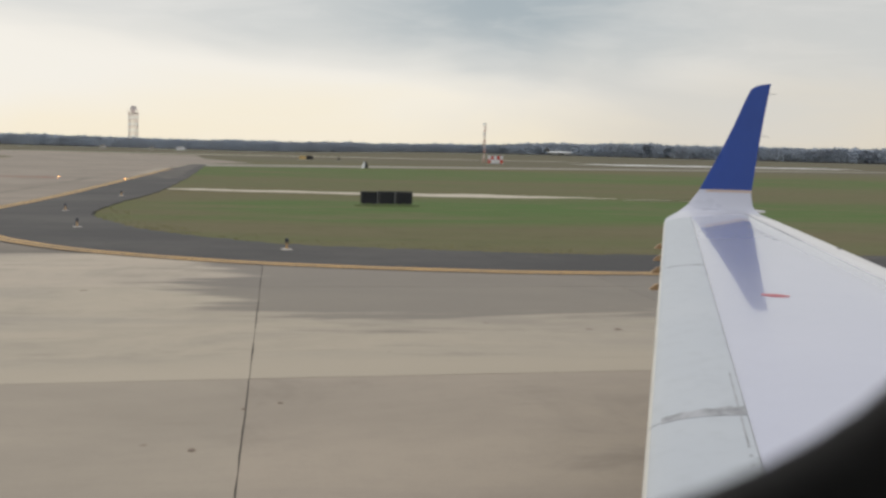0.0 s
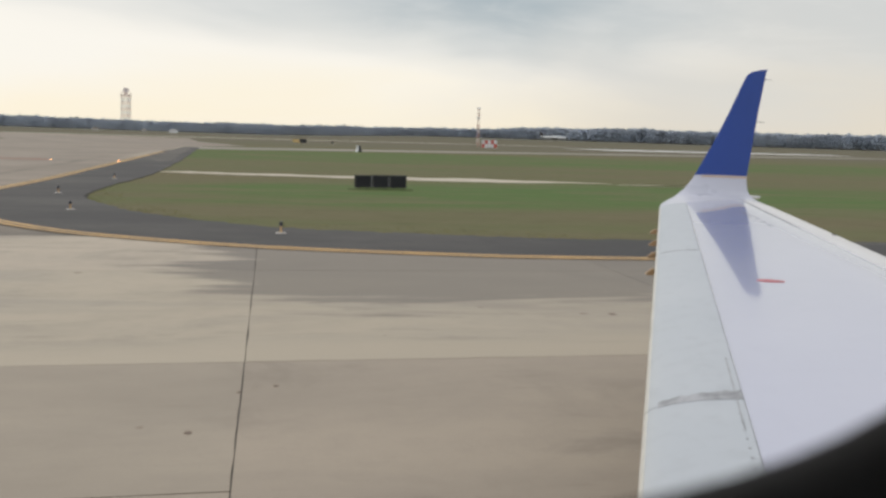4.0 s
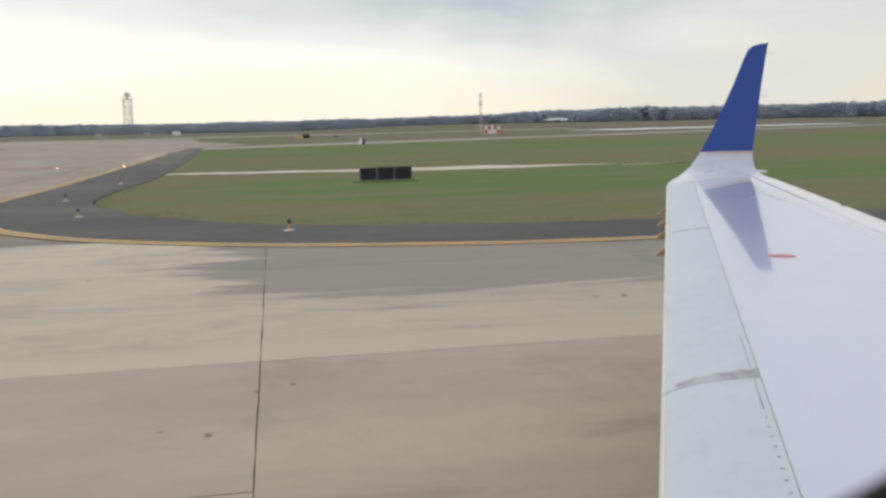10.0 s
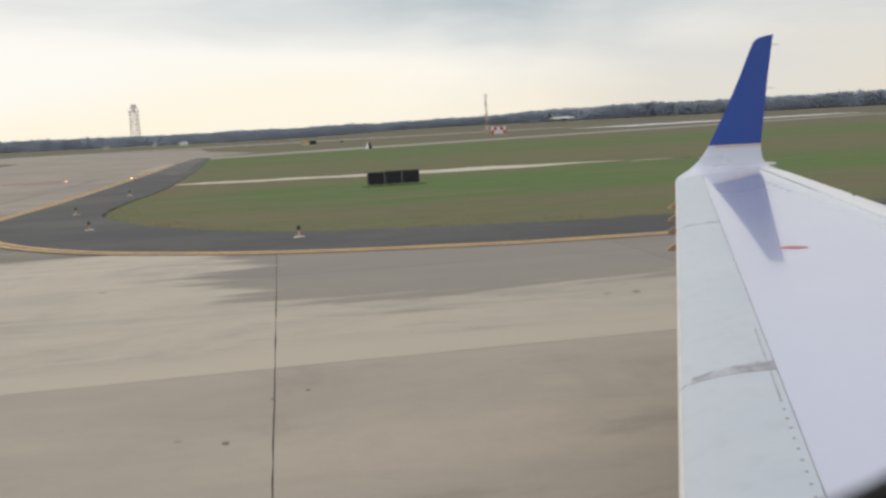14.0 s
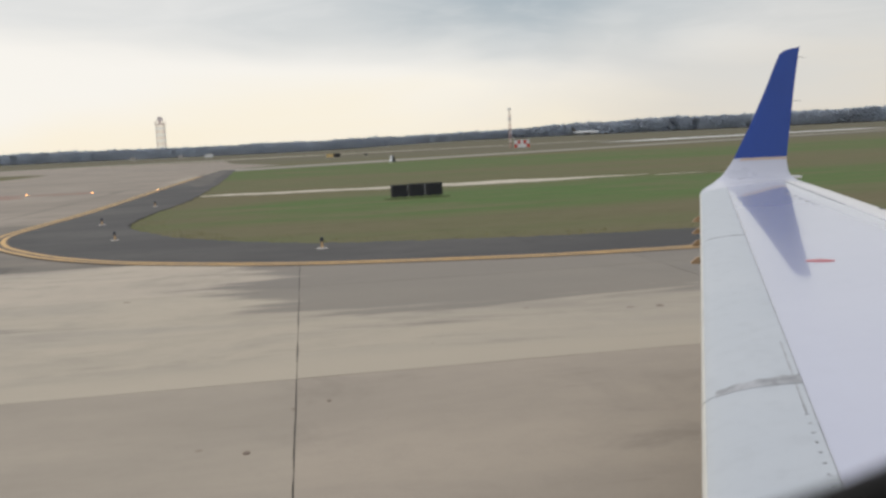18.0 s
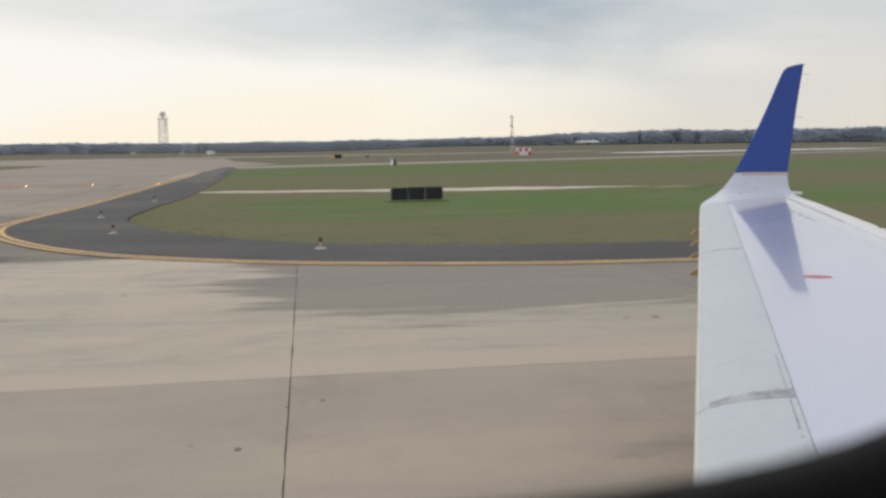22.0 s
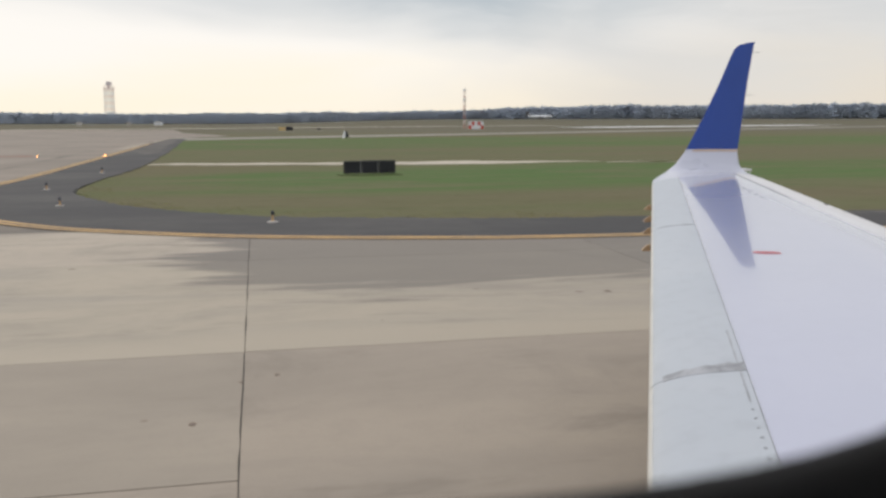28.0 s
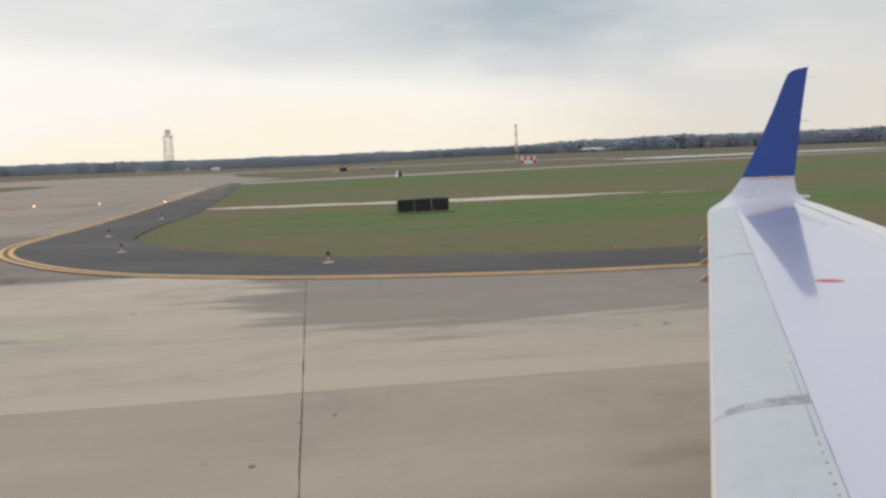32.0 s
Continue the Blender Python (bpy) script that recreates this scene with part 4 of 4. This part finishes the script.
for grow, y in ((0.045, 0.26), (0.022, 0.235), (0.0, 0.215), (0.002, 0.209), (0.010, 0.203), (0.024, 0.199), (0.028, 0.215)):
    rings.append([(x, y, z) for x, z in opening(1.0, grow)])
part("window_seal", loft(rings, True, False), CABIN, plane, "black rubber window seal", True)
rings = []
for grow, y in ((0.045, 0.26), (0.027, 0.212), (0.0245, 0.1985), (0.027, 0.194), (0.033, 0.150), (0.038, 0.120), (0.048, 0.108), (0.070, 0.104)):
    rings.append([(x, y, z) for x, z in opening(1.0, grow)])
outer = []
for x, z in opening(1.0, 0.0):
    dx, dz = x - WINDOW[0], z - WINDOW[1]
    k = min(0.70 / max(abs(dx), 1e-6), 0.62 / max(abs(dz), 1e-6))
    outer.append((WINDOW[0] + 0.10 + dx * k, 0.10, WINDOW[1] - 0.22 + dz * k))
rings.append(outer)
back = [(x, 0.30, z) for x, _, z in outer]
rings.append(back)
rings.append([(x, 0.285, z) for x, z in opening(1.0, 0.06)])
rings.append([(x, 0.26, z) for x, z in opening(1.0, 0.045)])
part("window_surround", loft(rings, True, False), CABIN_TRIM, plane, "pale grey rounded cabin window surround", True)
# landing gear that carries it
for x, y, top in ((-8.8, -0.86, 1.5), (3.2, 0.9, 1.03), (3.2, -1.75, 1.5)):
    part("gear_leg", bar((x, y, 0.3), (x, y, top), 0.07, 10), GALVANISED, plane, "steel landing gear leg")
    for dy in (-0.16, 0.16):
        tyre = part("wheel", turned([(0.16, -0.08), (0.27, -0.085), (0.305, -0.05), (0.305, 0.05), (0.27, 0.085), (0.16, 0.08)], 24), RUBBER, plane, "black rubber tyre")
        tyre.matrix_local = pose(x, y + dy, 0.305, 90, 0, 0)

# ================= airfield lights and signs =================


def edge_light(at):
    o = thing("taxiway_edge_light", at, "dark-topped taxiway light on a yellow sleeve and white pad", "airfield light", "taxiway edge lights")
    part("pad", turned([(0.17, 0.0), (0.17, 0.02), (0.14, 0.032), (0.05, 0.042)], 20), DIRTY_WHITE, o, "round white concrete pad")
    part("sleeve", turned([(0.055, 0.04), (0.055, 0.055), (0.035, 0.065), (0.032, 0.21), (0.045, 0.22)], 14), LIGHT_YELLOW, o, "faded yellow sleeve")
    part("collar", turned([(0.05, 0.215), (0.062, 0.225), (0.062, 0.25), (0.05, 0.258)], 14), DARK_STEEL, o)
    part("lens", turned([(0.05, 0.255), (0.052, 0.31), (0.042, 0.345), (0.015, 0.36)], 14), LENS_DARK, o, "dark blue glass lens")
    return o


first_light = edge_light((12.53, 23.3, 0.004))
first_light.scale = (0.8, 0.8, 0.8)
for x, y in ((6.79, 29.35), (5.26, 36.5), (5.88, 47.7)):
    copy_thing(first_light, pose(x, y, 0.004) @ Matrix.Diagonal((0.9, 0.9, 0.9, 1)))
for x, y in ((23.0, 21.6), (33.6, 21.4), (55.0, 21.2)):
    copy_thing(first_light, pose(x, y, 0.004))


def guidance_sign(name, at, width, height, label, faces, turn=0.0, depth=0.2, legs=0.10, group=""):
    """An airfield sign: framed modules side by side on short legs over a slab."""
    o = thing(name, at, label, "airfield sign", group, turn)
    n = len(faces)
    w = width / n
    part("slab", box((-width / 2 - 0.25, -0.35, -0.03), (width / 2 + 0.25, 0.35, 0.03), 0.01), DIRTY_WHITE if legs > 0.12 else GRASS, o)
    for i, mat in enumerate(faces):
        x0 = -width / 2 + i * w
        m = part("module", box((x0 + 0.012, -depth / 2, legs), (x0 + w - 0.012, depth / 2, legs + height - (0.02 if i == 0 else 0)), 0.012), mat, o)
        part("rib", box((x0 + 0.03, -depth / 2 - 0.012, legs + 0.03), (x0 + 0.055, -depth / 2 + 0.0, legs + height - 0.04)), DARK_STEEL, m)
        part("rib", box((x0 + w - 0.055, -depth / 2 - 0.012, legs + 0.03), (x0 + w - 0.03, -depth / 2 + 0.0, legs + height - 0.04)), GALVANISED if i < n - 1 else DARK_STEEL, m)
        part("top_rail", box((x0 + 0.02, -depth / 2 - 0.012, legs + height - 0.045), (x0 + w - 0.02, -depth / 2, legs + height - 0.025)), DARK_STEEL, m)
        part("leg", box((x0 + w * 0.25 - 0.03, -0.03, 0.0), (x0 + w * 0.25 + 0.03, 0.03, legs + 0.01)), DARK_STEEL, o)
        part("leg", box((x0 + w * 0.75 - 0.03, -0.03, 0.0), (x0 + w * 0.75 + 0.03, 0.03, legs + 0.01)), DARK_STEEL, o)
    return o


guidance_sign("taxiway_sign", (18.06, 43.85, -0.03), 2.46, 0.58, "long black three-module airfield sign seen from behind on grass", (SIGN_BLACK,) * 3, 5.3, 0.22, 0.08)
guidance_sign("yellow_taxiway_sign", (28.0, 249, -0.03), 3.6, 0.9, "low yellow and black airfield sign beside far taxiway", (SIGN_YELLOW, SIGN_BLACK), 4, 0.25, 0.16)
guidance_sign("black_taxiway_sign", (37.8, 262, -0.03), 0.7, 0.5, "small black airfield sign far across the field", (SIGN_BLACK,), 8, 0.25, 0.16)
# two-faced distance marker
o = thing("marker_board", (30.0, 145, -0.03), "small two-sided black and white marker board on grass", "marker")
part("white_face", loft([[(-0.50, -0.3, 0), (-0.05, -0.3, 0), (-0.05, -0.06, 0.95), (-0.22, -0.06, 0.95)], [(-0.50, 0.3, 0), (-0.05, 0.3, 0), (-0.05, 0.06, 0.95), (-0.22, 0.06, 0.95)]]), WHITE_PAINT, o)
part("black_face", loft([[(-0.045, -0.3, 0), (0.50, -0.3, 0), (0.22, -0.06, 0.95), (-0.045, -0.06, 0.95)], [(-0.045, 0.3, 0), (0.50, 0.3, 0), (0.22, 0.06, 0.95), (-0.045, 0.06, 0.95)]]), SIGN_BLACK, o)

# guard lights across the crossing taxiway, with worn red paint between
def guard_light(at):
    o = thing("guard_light", at, "lit amber guard light set flush in the pavement", "airfield light", "amber guard lights")
    part("housing", turned([(0.17, 0.0), (0.17, 0.012), (0.12, 0.03), (0.03, 0.034)], 16), GALVANISED, o)
    part("lens", box((-0.045, -0.13, 0.020), (0.045, -0.085, 0.075), 0.012), AMBER_GLOW, o, "glowing amber lens")
    return o


first_guard = guard_light((3.45, 71.2, -0.004))
for k in range(1, 7):
    copy_thing(first_guard, pose(3.45 - 4.6 * k, 71.2 + 0.6 * k, -0.004))
rng = random.Random(12)
red = thing("red_hold_marking", (0, 0, 0), "broken worn red holding marking across pale concrete", "road marking")
red["kind"] = "structure"
for band, x0, n in ((0.0, -2.6, 10), (-4.5, -6.9, 6)):
    for k in range(n):
        x = x0 - 2.3 * k
        y = 71.7 - 0.13 * (x - 3.5) + band + rng.uniform(-0.5, 0.5)
        w, h = rng.uniform(1.0, 1.8), rng.uniform(0.9, 1.8)
        pts = [(x + w * math.cos(a) * rng.uniform(0.7, 1.25), y + h * math.sin(a) * rng.uniform(0.6, 1.35)) for a in [2 * math.pi * i / 14 for i in range(14)]]
        part("paint_patch", sheet(pts, -0.001, 0.004), RED_PAINT, red)
# round flush fixture in the concrete by the guide line
o = thing("flush_light_fixture", (-0.36, 8.17, 0.001), "round grey steel light fixture set flush in concrete", "airfield light")
part("collar", turned([(0.36, 0.0), (0.36, 0.003), (0.17, 0.004)], 24), GROUT, o, "pale grout ring")
part("cover", turned([(0.175, 0.0), (0.175, 0.009), (0.13, 0.014), (0.02, 0.016)], 24), COVER_STEEL, o)

# ================= distant structures =================
o = thing("equipment_shelter", (89.4, 289, -0.03), "red and white chequered equipment shelter on grass", "shelter", turn=-14)
part("body", box((-2.35, -1.4, 0.1), (2.35, 1.4, 2.35), 0.04), WHITE_PAINT, o)
part("roof", box((-2.5, -1.55, 2.35), (2.5, 1.55, 2.5), 0.04), WHITE_PAINT, o)
part("plinth", box((-2.5, -1.5, -0.05), (2.5, 1.5, 0.1)), DIRTY_WHITE, o)
for i in range(5):
    for j in range(2):
        if (i + j) % 2 == 0:
            part("red_panel", box((-2.35 + 0.94 * i + 0.01, -1.43, 0.12 + 1.11 * j), (-2.35 + 0.94 * (i + 1) - 0.01, -1.40, 0.12 + 1.11 * (j + 1) - 0.02)), RED_GLOSS, o)
part("door", box((-0.45, -1.45, 0.12), (0.45, -1.43, 2.1)), WHITE_PAINT, o, "white steel door")


def lattice(o, half_low, half_high, height, bays, mats, leg_r, brace_r):
    """Four legs, ring beams and crossed braces in colour bands."""
    def corner(k, z):
        h = half_low + (half_high - half_low) * z / height
        return Vector(((-h, h, h, -h)[k % 4], (-h, -h, h, h)[k % 4], z))
    for b in range(bays):
        z0, z1 = height * b / bays, height * (b + 1) / bays
        mat = mats[b % len(mats)]
        for k in range(4):
            part("leg", bar(corner(k, z0), corner(k, z1), leg_r, 6), mat, o)
            part("ring_beam", bar(corner(k, z1), corner(k + 1, z1), brace_r, 5), mat, o)
            part("brace", bar(corner(k, z0), corner(k + 1, z1), brace_r, 5), mat, o)
            part("brace", bar(corner(k + 1, z0), corner(k, z1), brace_r, 5), mat, o)


o = thing("antenna_mast", (87.8, 297, -0.03), "slim red and white lattice antenna mast", "mast", turn=10)
lattice(o, 0.34, 0.26, 12.0, 8, (MAST_RED, HAZY_STEEL), 0.035, 0.018)
for z in (5.6, 9.0, 12.1):
    part("antenna", box((-0.75, -0.35, z), (0.35, -0.15, z + 0.55), 0.03), WHITE_PAINT if z > 6 else DISH_GREY, o, "boxed dipole antenna")

o = thing("radar_tower", (-112.3, 1180, -0.03), "tall red lattice radar tower above trees, haze put into its colour", "tower")
o.scale = (1.78, 1.78, 1.78)
lattice(o, 2.9, 2.7, 22.5, 11, (HAZY_STEEL, WHITE_PAINT), 0.10, 0.09)
part("platform", box((-3.2, -3.2, 22.5), (3.2, 3.2, 22.9), 0.1), HAZY_STEEL, o)
for k in range(4):
    a = [(-3.1, -3.1), (3.1, -3.1), (3.1, 3.1), (-3.1, 3.1)]
    part("railing", bar((*a[k], 24.1), (*a[(k + 1) % 4], 24.1), 0.09, 5), HAZY_STEEL, o)
    part("railing_post", bar((*a[k], 23.0), (*a[k], 24.2), 0.10, 5), HAZY_STEEL, o)
part("pedestal", bar((0, 0, 23.0), (0, 0, 25.0), 1.3, 12, 0.9), HAZY_STEEL, o)
part("radar_sail", loft([[(-2.2, 0.3 * c, 24.9), (2.2, 0.3 * c, 24.9), (1.6, 0.3 * c + 0.5, 27.2), (-1.2, 0.3 * c + 0.5, 27.6)] for c in (-1, 1)]), DISH_GREY, o, "curved dark radar dish")
for dx in (1.3, 1.8):
    part("ladder_rail", bar((dx, -0.4, 0), (dx, -0.4, 22.5), 0.06, 5), HAZY_STEEL, o)
for k in range(22):
    part("ladder_rung", bar((1.3, -0.4, 0.6 + k), (1.8, -0.4, 0.6 + k), 0.04, 5), HAZY_STEEL, o)


def jet(at, turn, length, label):
    o = thing("parked_jet", at, label, "airplane", "parked jets", turn)
    k = length / 24
    prof = [(-12, 0.15), (-10, 0.7), (-7, 1.15), (-3, 1.35), (4, 1.35), (8, 1.3), (10.5, 0.95), (11.6, 0.5), (12, 0.1)]
    bm = loft([[(x * k, r * k * math.cos(2 * math.pi * i / 20), (2.6 + (0.5 * (-x - 6) / 6 if x < -6 else 0)) * k + r * k * math.sin(2 * math.pi * i / 20)) for i in range(20)] for x, r in prof])
    part("fuselage", bm, WHITE_PAINT, o, "", True)
    part("tail_fin", loft([[(-11.8 * k, y, 3.6 * k), (-8.3 * k, y, 3.6 * k), (-11.0 * k, y, 7.2 * k), (-12.8 * k, y, 7.2 * k)] for y in (-0.12 * k, 0.12 * k)]), DARK_STEEL, o, "dark painted tail fin")
    for s in (-1, 1):
        part("wing", loft([[(3 * k, s * 1.0 * k, 1.9 * k), (-1.5 * k, s * 1.0 * k, 1.9 * k), (-1.5 * k, s * 1.0 * k, 2.2 * k), (3 * k, s * 1.0 * k, 2.2 * k)],
                           [(-2.4 * k, s * 10.5 * k, 2.7 * k), (-3.6 * k, s * 10.5 * k, 2.7 * k), (-3.6 * k, s * 10.5 * k, 2.8 * k), (-2.4 * k, s * 10.5 * k, 2.8 * k)]]), WHITE_PAINT, o)
        part("engine", loft([[(x * k, s * 3.6 * k + r * k * math.cos(2 * math.pi * i / 12), 1.3 * k + r * k * math.sin(2 * math.pi * i / 12)) for i in range(12)] for x, r in ((3.4, 0.6), (2.6, 0.75), (0.5, 0.6))]), DARK_STEEL, o)
        part("gear", bar((-0.5 * k, s * 1.8 * k, 0), (-0.5 * k, s * 1.8 * k, 2.0 * k), 0.25 * k, 8), DARK_STEEL, o)
    part("gear", bar((9 * k, 0, 0), (9 * k, 0, 1.8 * k), 0.2 * k, 8), DARK_STEEL, o)
    return o


jet((299, 840, bank_height(299, 840) - 0.05), -6, 24, "small white airliner parked far off before trees")
jet((472, 930, bank_height(472, 930) - 0.05), 4, 18, "smaller white airliner parked beyond, half hidden by distance")


def hut(at, w, d, h, mat, label, turn=0.0):
    o = thing("airfield_hut", at, label, "building", "airfield huts", turn)
    part("wall", box((-w / 2, -d / 2, 0), (w / 2, d / 2, h), 0.03), mat, o)
    part("roof", loft([[(-w / 2 - 0.2, y, h), (w / 2 + 0.2, y, h), (0.0, y, h + 0.22 * w * 0.5)] for y in (-d / 2 - 0.2, d / 2 + 0.2)]), mat, o)
    part("door", box((-0.5, -d / 2 - 0.03, 0), (0.5, -d / 2 - 0.003, 2.0)), mat, o)
    return o


hut((-30, 699, -0.03), 6.0, 4.0, 2.2, WHITE_PAINT, "low white hut with shallow roof far off")
hut((-81, 690, -0.03), 4.0, 3.5, 1.9, DIRTY_WHITE, "small pale hut near distant trees")
hut((-51, 712, -0.03), 3.2, 3.0, 2.0, DIRTY_WHITE, "small grey hut near distant tower foot")

# ================= distant woods =================
OCTA = ((0, 2, 4), (2, 1, 4), (1, 3, 4), (3, 0, 4), (2, 0, 5), (1, 2, 5), (3, 1, 5), (0, 3, 5))


def clump(verts, faces, c, r, rng):
    """One small uneven sprig of foliage."""
    base = len(verts)
    u = rng.random
    x, y, z = c
    k = (0.5 + u()) * r
    m = (0.5 + u()) * r
    n = (0.5 + u()) * r
    dx, dy, dz = (u() - 0.5) * r, (u() - 0.5) * r, (u() - 0.5) * r
    verts.extend(((x + k, y + dy, z + dz), (x - k, y - dy, z - dz), (x + dx, y + m, z - dz), (x - dx, y - m, z + dz), (x + dx, y - dy, z + n), (x - dx, y + dy, z - n)))
    faces.extend([(base + p, base + q, base + w) for p, q, w in OCTA])


rng = random.Random(21)
verts, faces = [], []
for k in range(2700):
    az = radians(-34 + 82 * (k + rng.random()) / 2700)
    right = min(1.0, max(0.0, (math.degrees(az) + 6) / 30))
    dist = 1080 - 120 * right + rng.uniform(-30, 90)
    x, y = dist * math.sin(az), dist * math.cos(az)
    roll = 0.5 * math.sin(az * 61 + 1.0) + 0.3 * math.sin(az * 143 + 2.0) + 0.2 * math.sin(az * 331)
    foot = bank_height(x, y)
    h = (11.2 + 3.3 * right + 3.6 * ease((math.degrees(az) - 12) / 10) + 0.9 * ease((-5 - math.degrees(az)) / 3)) * (1.0 + 0.055 * roll) * rng.uniform(0.95, 1.0) - foot
    if rng.random() < 0.018:
        h *= 1.10
    w = (h + foot) * rng.uniform(0.26, 0.40)
    add_n = 70
    # trunk
    b = len(verts)
    for i in range(4):
        a = math.pi / 2 * i
        verts.append((x + 0.3 * math.cos(a), y + 0.3 * math.sin(a), foot - 0.1))
    verts.append((x, y, foot + h * 0.7))
    for i in range(4):
        faces.append((b + i, b + (i + 1) % 4, b + 4))
    clump(verts, faces, (x, y, foot + h * 0.90), w * 0.25, rng)
    for i in range(add_n):
        a = rng.uniform(0, 6.28)
        zz = h * rng.uniform(0.06, 0.92)
        reach = w * math.sqrt(rng.random()) * (1.15 - 0.75 * (zz / h) ** 2)
        clump(verts, faces, (x + reach * math.cos(a), y + reach * math.sin(a), foot + zz), w * rng.uniform(0.12, 0.22), rng)
me = bpy.data.meshes.new("distant_woods")
me.from_pydata(verts, [], faces)
me.materials.append(HAZY_LEAVES)
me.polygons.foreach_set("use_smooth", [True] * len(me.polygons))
tagged(new("distant_woods", me), "long low line of distant woods along the horizon, haze put into leaf colour", "trees", kind="stuff")

# ================= grass at the pavement edge =================
rng = random.Random(33)
verts, faces = [], []


def tuft(x, y, h, n):
    for _ in range(n):
        a = rng.uniform(0, 6.28)
        w = rng.uniform(0.012, 0.03)
        lean = rng.uniform(0.2, 0.9) * h
        px, py = x + rng.uniform(-0.08, 0.08), y + rng.uniform(-0.08, 0.08)
        b = len(verts)
        verts.extend(((px - w * math.sin(a), py + w * math.cos(a), -0.04), (px + w * math.sin(a), py - w * math.cos(a), -0.04), (px + lean * math.cos(a), py + lean * math.sin(a), -0.04 + h * rng.uniform(0.7, 1.0))))
        faces.append((b, b + 1, b + 2))


for _ in range(900):
    k = rng.randrange(40, len(GRASS_EDGE) - 1)
    p = GRASS_EDGE[k].lerp(GRASS_EDGE[k + 1], rng.random())
    n = (GRASS_EDGE[k] - EDGE_LINE[k]).normalized()
    p = p + n * (rng.random() ** 2 * 2.2 - 0.08)
    tuft(p.x, p.y, rng.uniform(0.015, 0.032), 4)
me = bpy.data.meshes.new("grass_tufts")
me.from_pydata(verts, [], faces)
me.materials.append(BLADES)
tagged(new("grass_tufts", me), "short uneven tufts of mown grass along pavement edge", "grass", kind="stuff")

# ================= concrete slabs =================
pavement = tagged(mesh_object("taxiway_pavement", box((-95, -16, -0.06), (147, 22.35, -0.008)), JOINT), "pale concrete taxiway slabs with dark sealed joints", "pavement", kind="structure")


# the cross joints run slightly askew
SKEW = 0.036


def slab_mesh(w, d, gap, seed, mat):
    """A slab with slightly ragged edges."""
    r = random.Random(seed)
    ring = []
    n = 10
    for k in range(n):
        ring.append((gap + (w - 2 * gap) * k / n, gap + r.uniform(-0.006, 0.006)))
    for k in range(n):
        ring.append((w - gap + r.uniform(-0.007, 0.007), gap + (d - 2 * gap) * k / n))
    for k in range(n):
        ring.append((w - gap - (w - 2 * gap) * k / n, d - gap + r.uniform(-0.006, 0.006)))
    for k in range(n):
        ring.append((gap + r.uniform(-0.007, 0.007), d - gap - (d - 2 * gap) * k / n))
    me = bpy.data.meshes.new("slab")
    m = len(ring)
    me.from_pydata([(x + SKEW * y, y, 0.0) for x, y in ring] + [(x + SKEW * y, y, -0.02) for x, y in ring], [],
                   [tuple(range(m))] + [(i, i + m, (i + 1) % m + m, (i + 1) % m) for i in range(m)])
    me.materials.append(mat)
    return me


# a few drips of oil
rng = random.Random(77)
for x, y, r in ((5.13, 9.2, 0.035), (2.92, 7.41, 0.022), (1.4, 13.2, 0.02), (4.80, 7.75, 0.022), (16.69, 12.69, 0.05), (11.06, 7.82, 0.030), (11.81, 9.19, 0.024), (11.47, 9.0, 0.02)):
    pts = [(x + r * math.cos(2 * math.pi * i / 12) * rng.uniform(0.7, 1.3), y + 1.3 * r * math.sin(2 * math.pi * i / 12) * rng.uniform(0.7, 1.3)) for i in range(12)]
    part("oil_spot", sheet(pts, 0.0045, 0.003), OIL, pavement, "dark brown oil spot")
part("crack", ribbon([Vector((5.70 + 0.07 * i, 10.215 + 0.006 * math.sin(1.7 * i))) for i in range(15)], -0.022, 0.022, 0.005, 0.003, 0.012), TAR, pavement, "dark open joint")

WIDE = 6.74
LANES = {"old": ((-15.0, 10.6, OLD_CONCRETE), (-4.4, 7.2, OLD_CONCRETE), (2.8, 7.4, OLD_CONCRETE)),
         "patched": ((-15.0, 10.6, OLD_CONCRETE), (-4.4, 7.2, OLD_CONCRETE), (2.8, 3.7, OLD_CONCRETE), (6.5, 3.7, PATCH_CONCRETE))}
UPPER = ((10.2, 6.8, LANE_CONCRETE), (17.0, 5.3, CONCRETE))
slab_sets = {}
for column in range(-13, 20):
    lanes = LANES["patched" if column == 1 else "old"] + UPPER
    for r, (y0, depth, mat) in enumerate(lanes):
        key = (y0, depth, mat.name, column % 3)
        if key not in slab_sets:
            slab_sets[key] = slab_mesh(WIDE, depth, 0.008 if y0 < 10 else 0.007, 50 + len(slab_sets), mat)
        slab = new("slab", slab_sets[key])
        slab.parent = pavement
        slab.location = (-1.95 + WIDE * column + SKEW * (y0 - 10.2), y0, 0.0005 * ((column * 7 + r * 3) % 3))
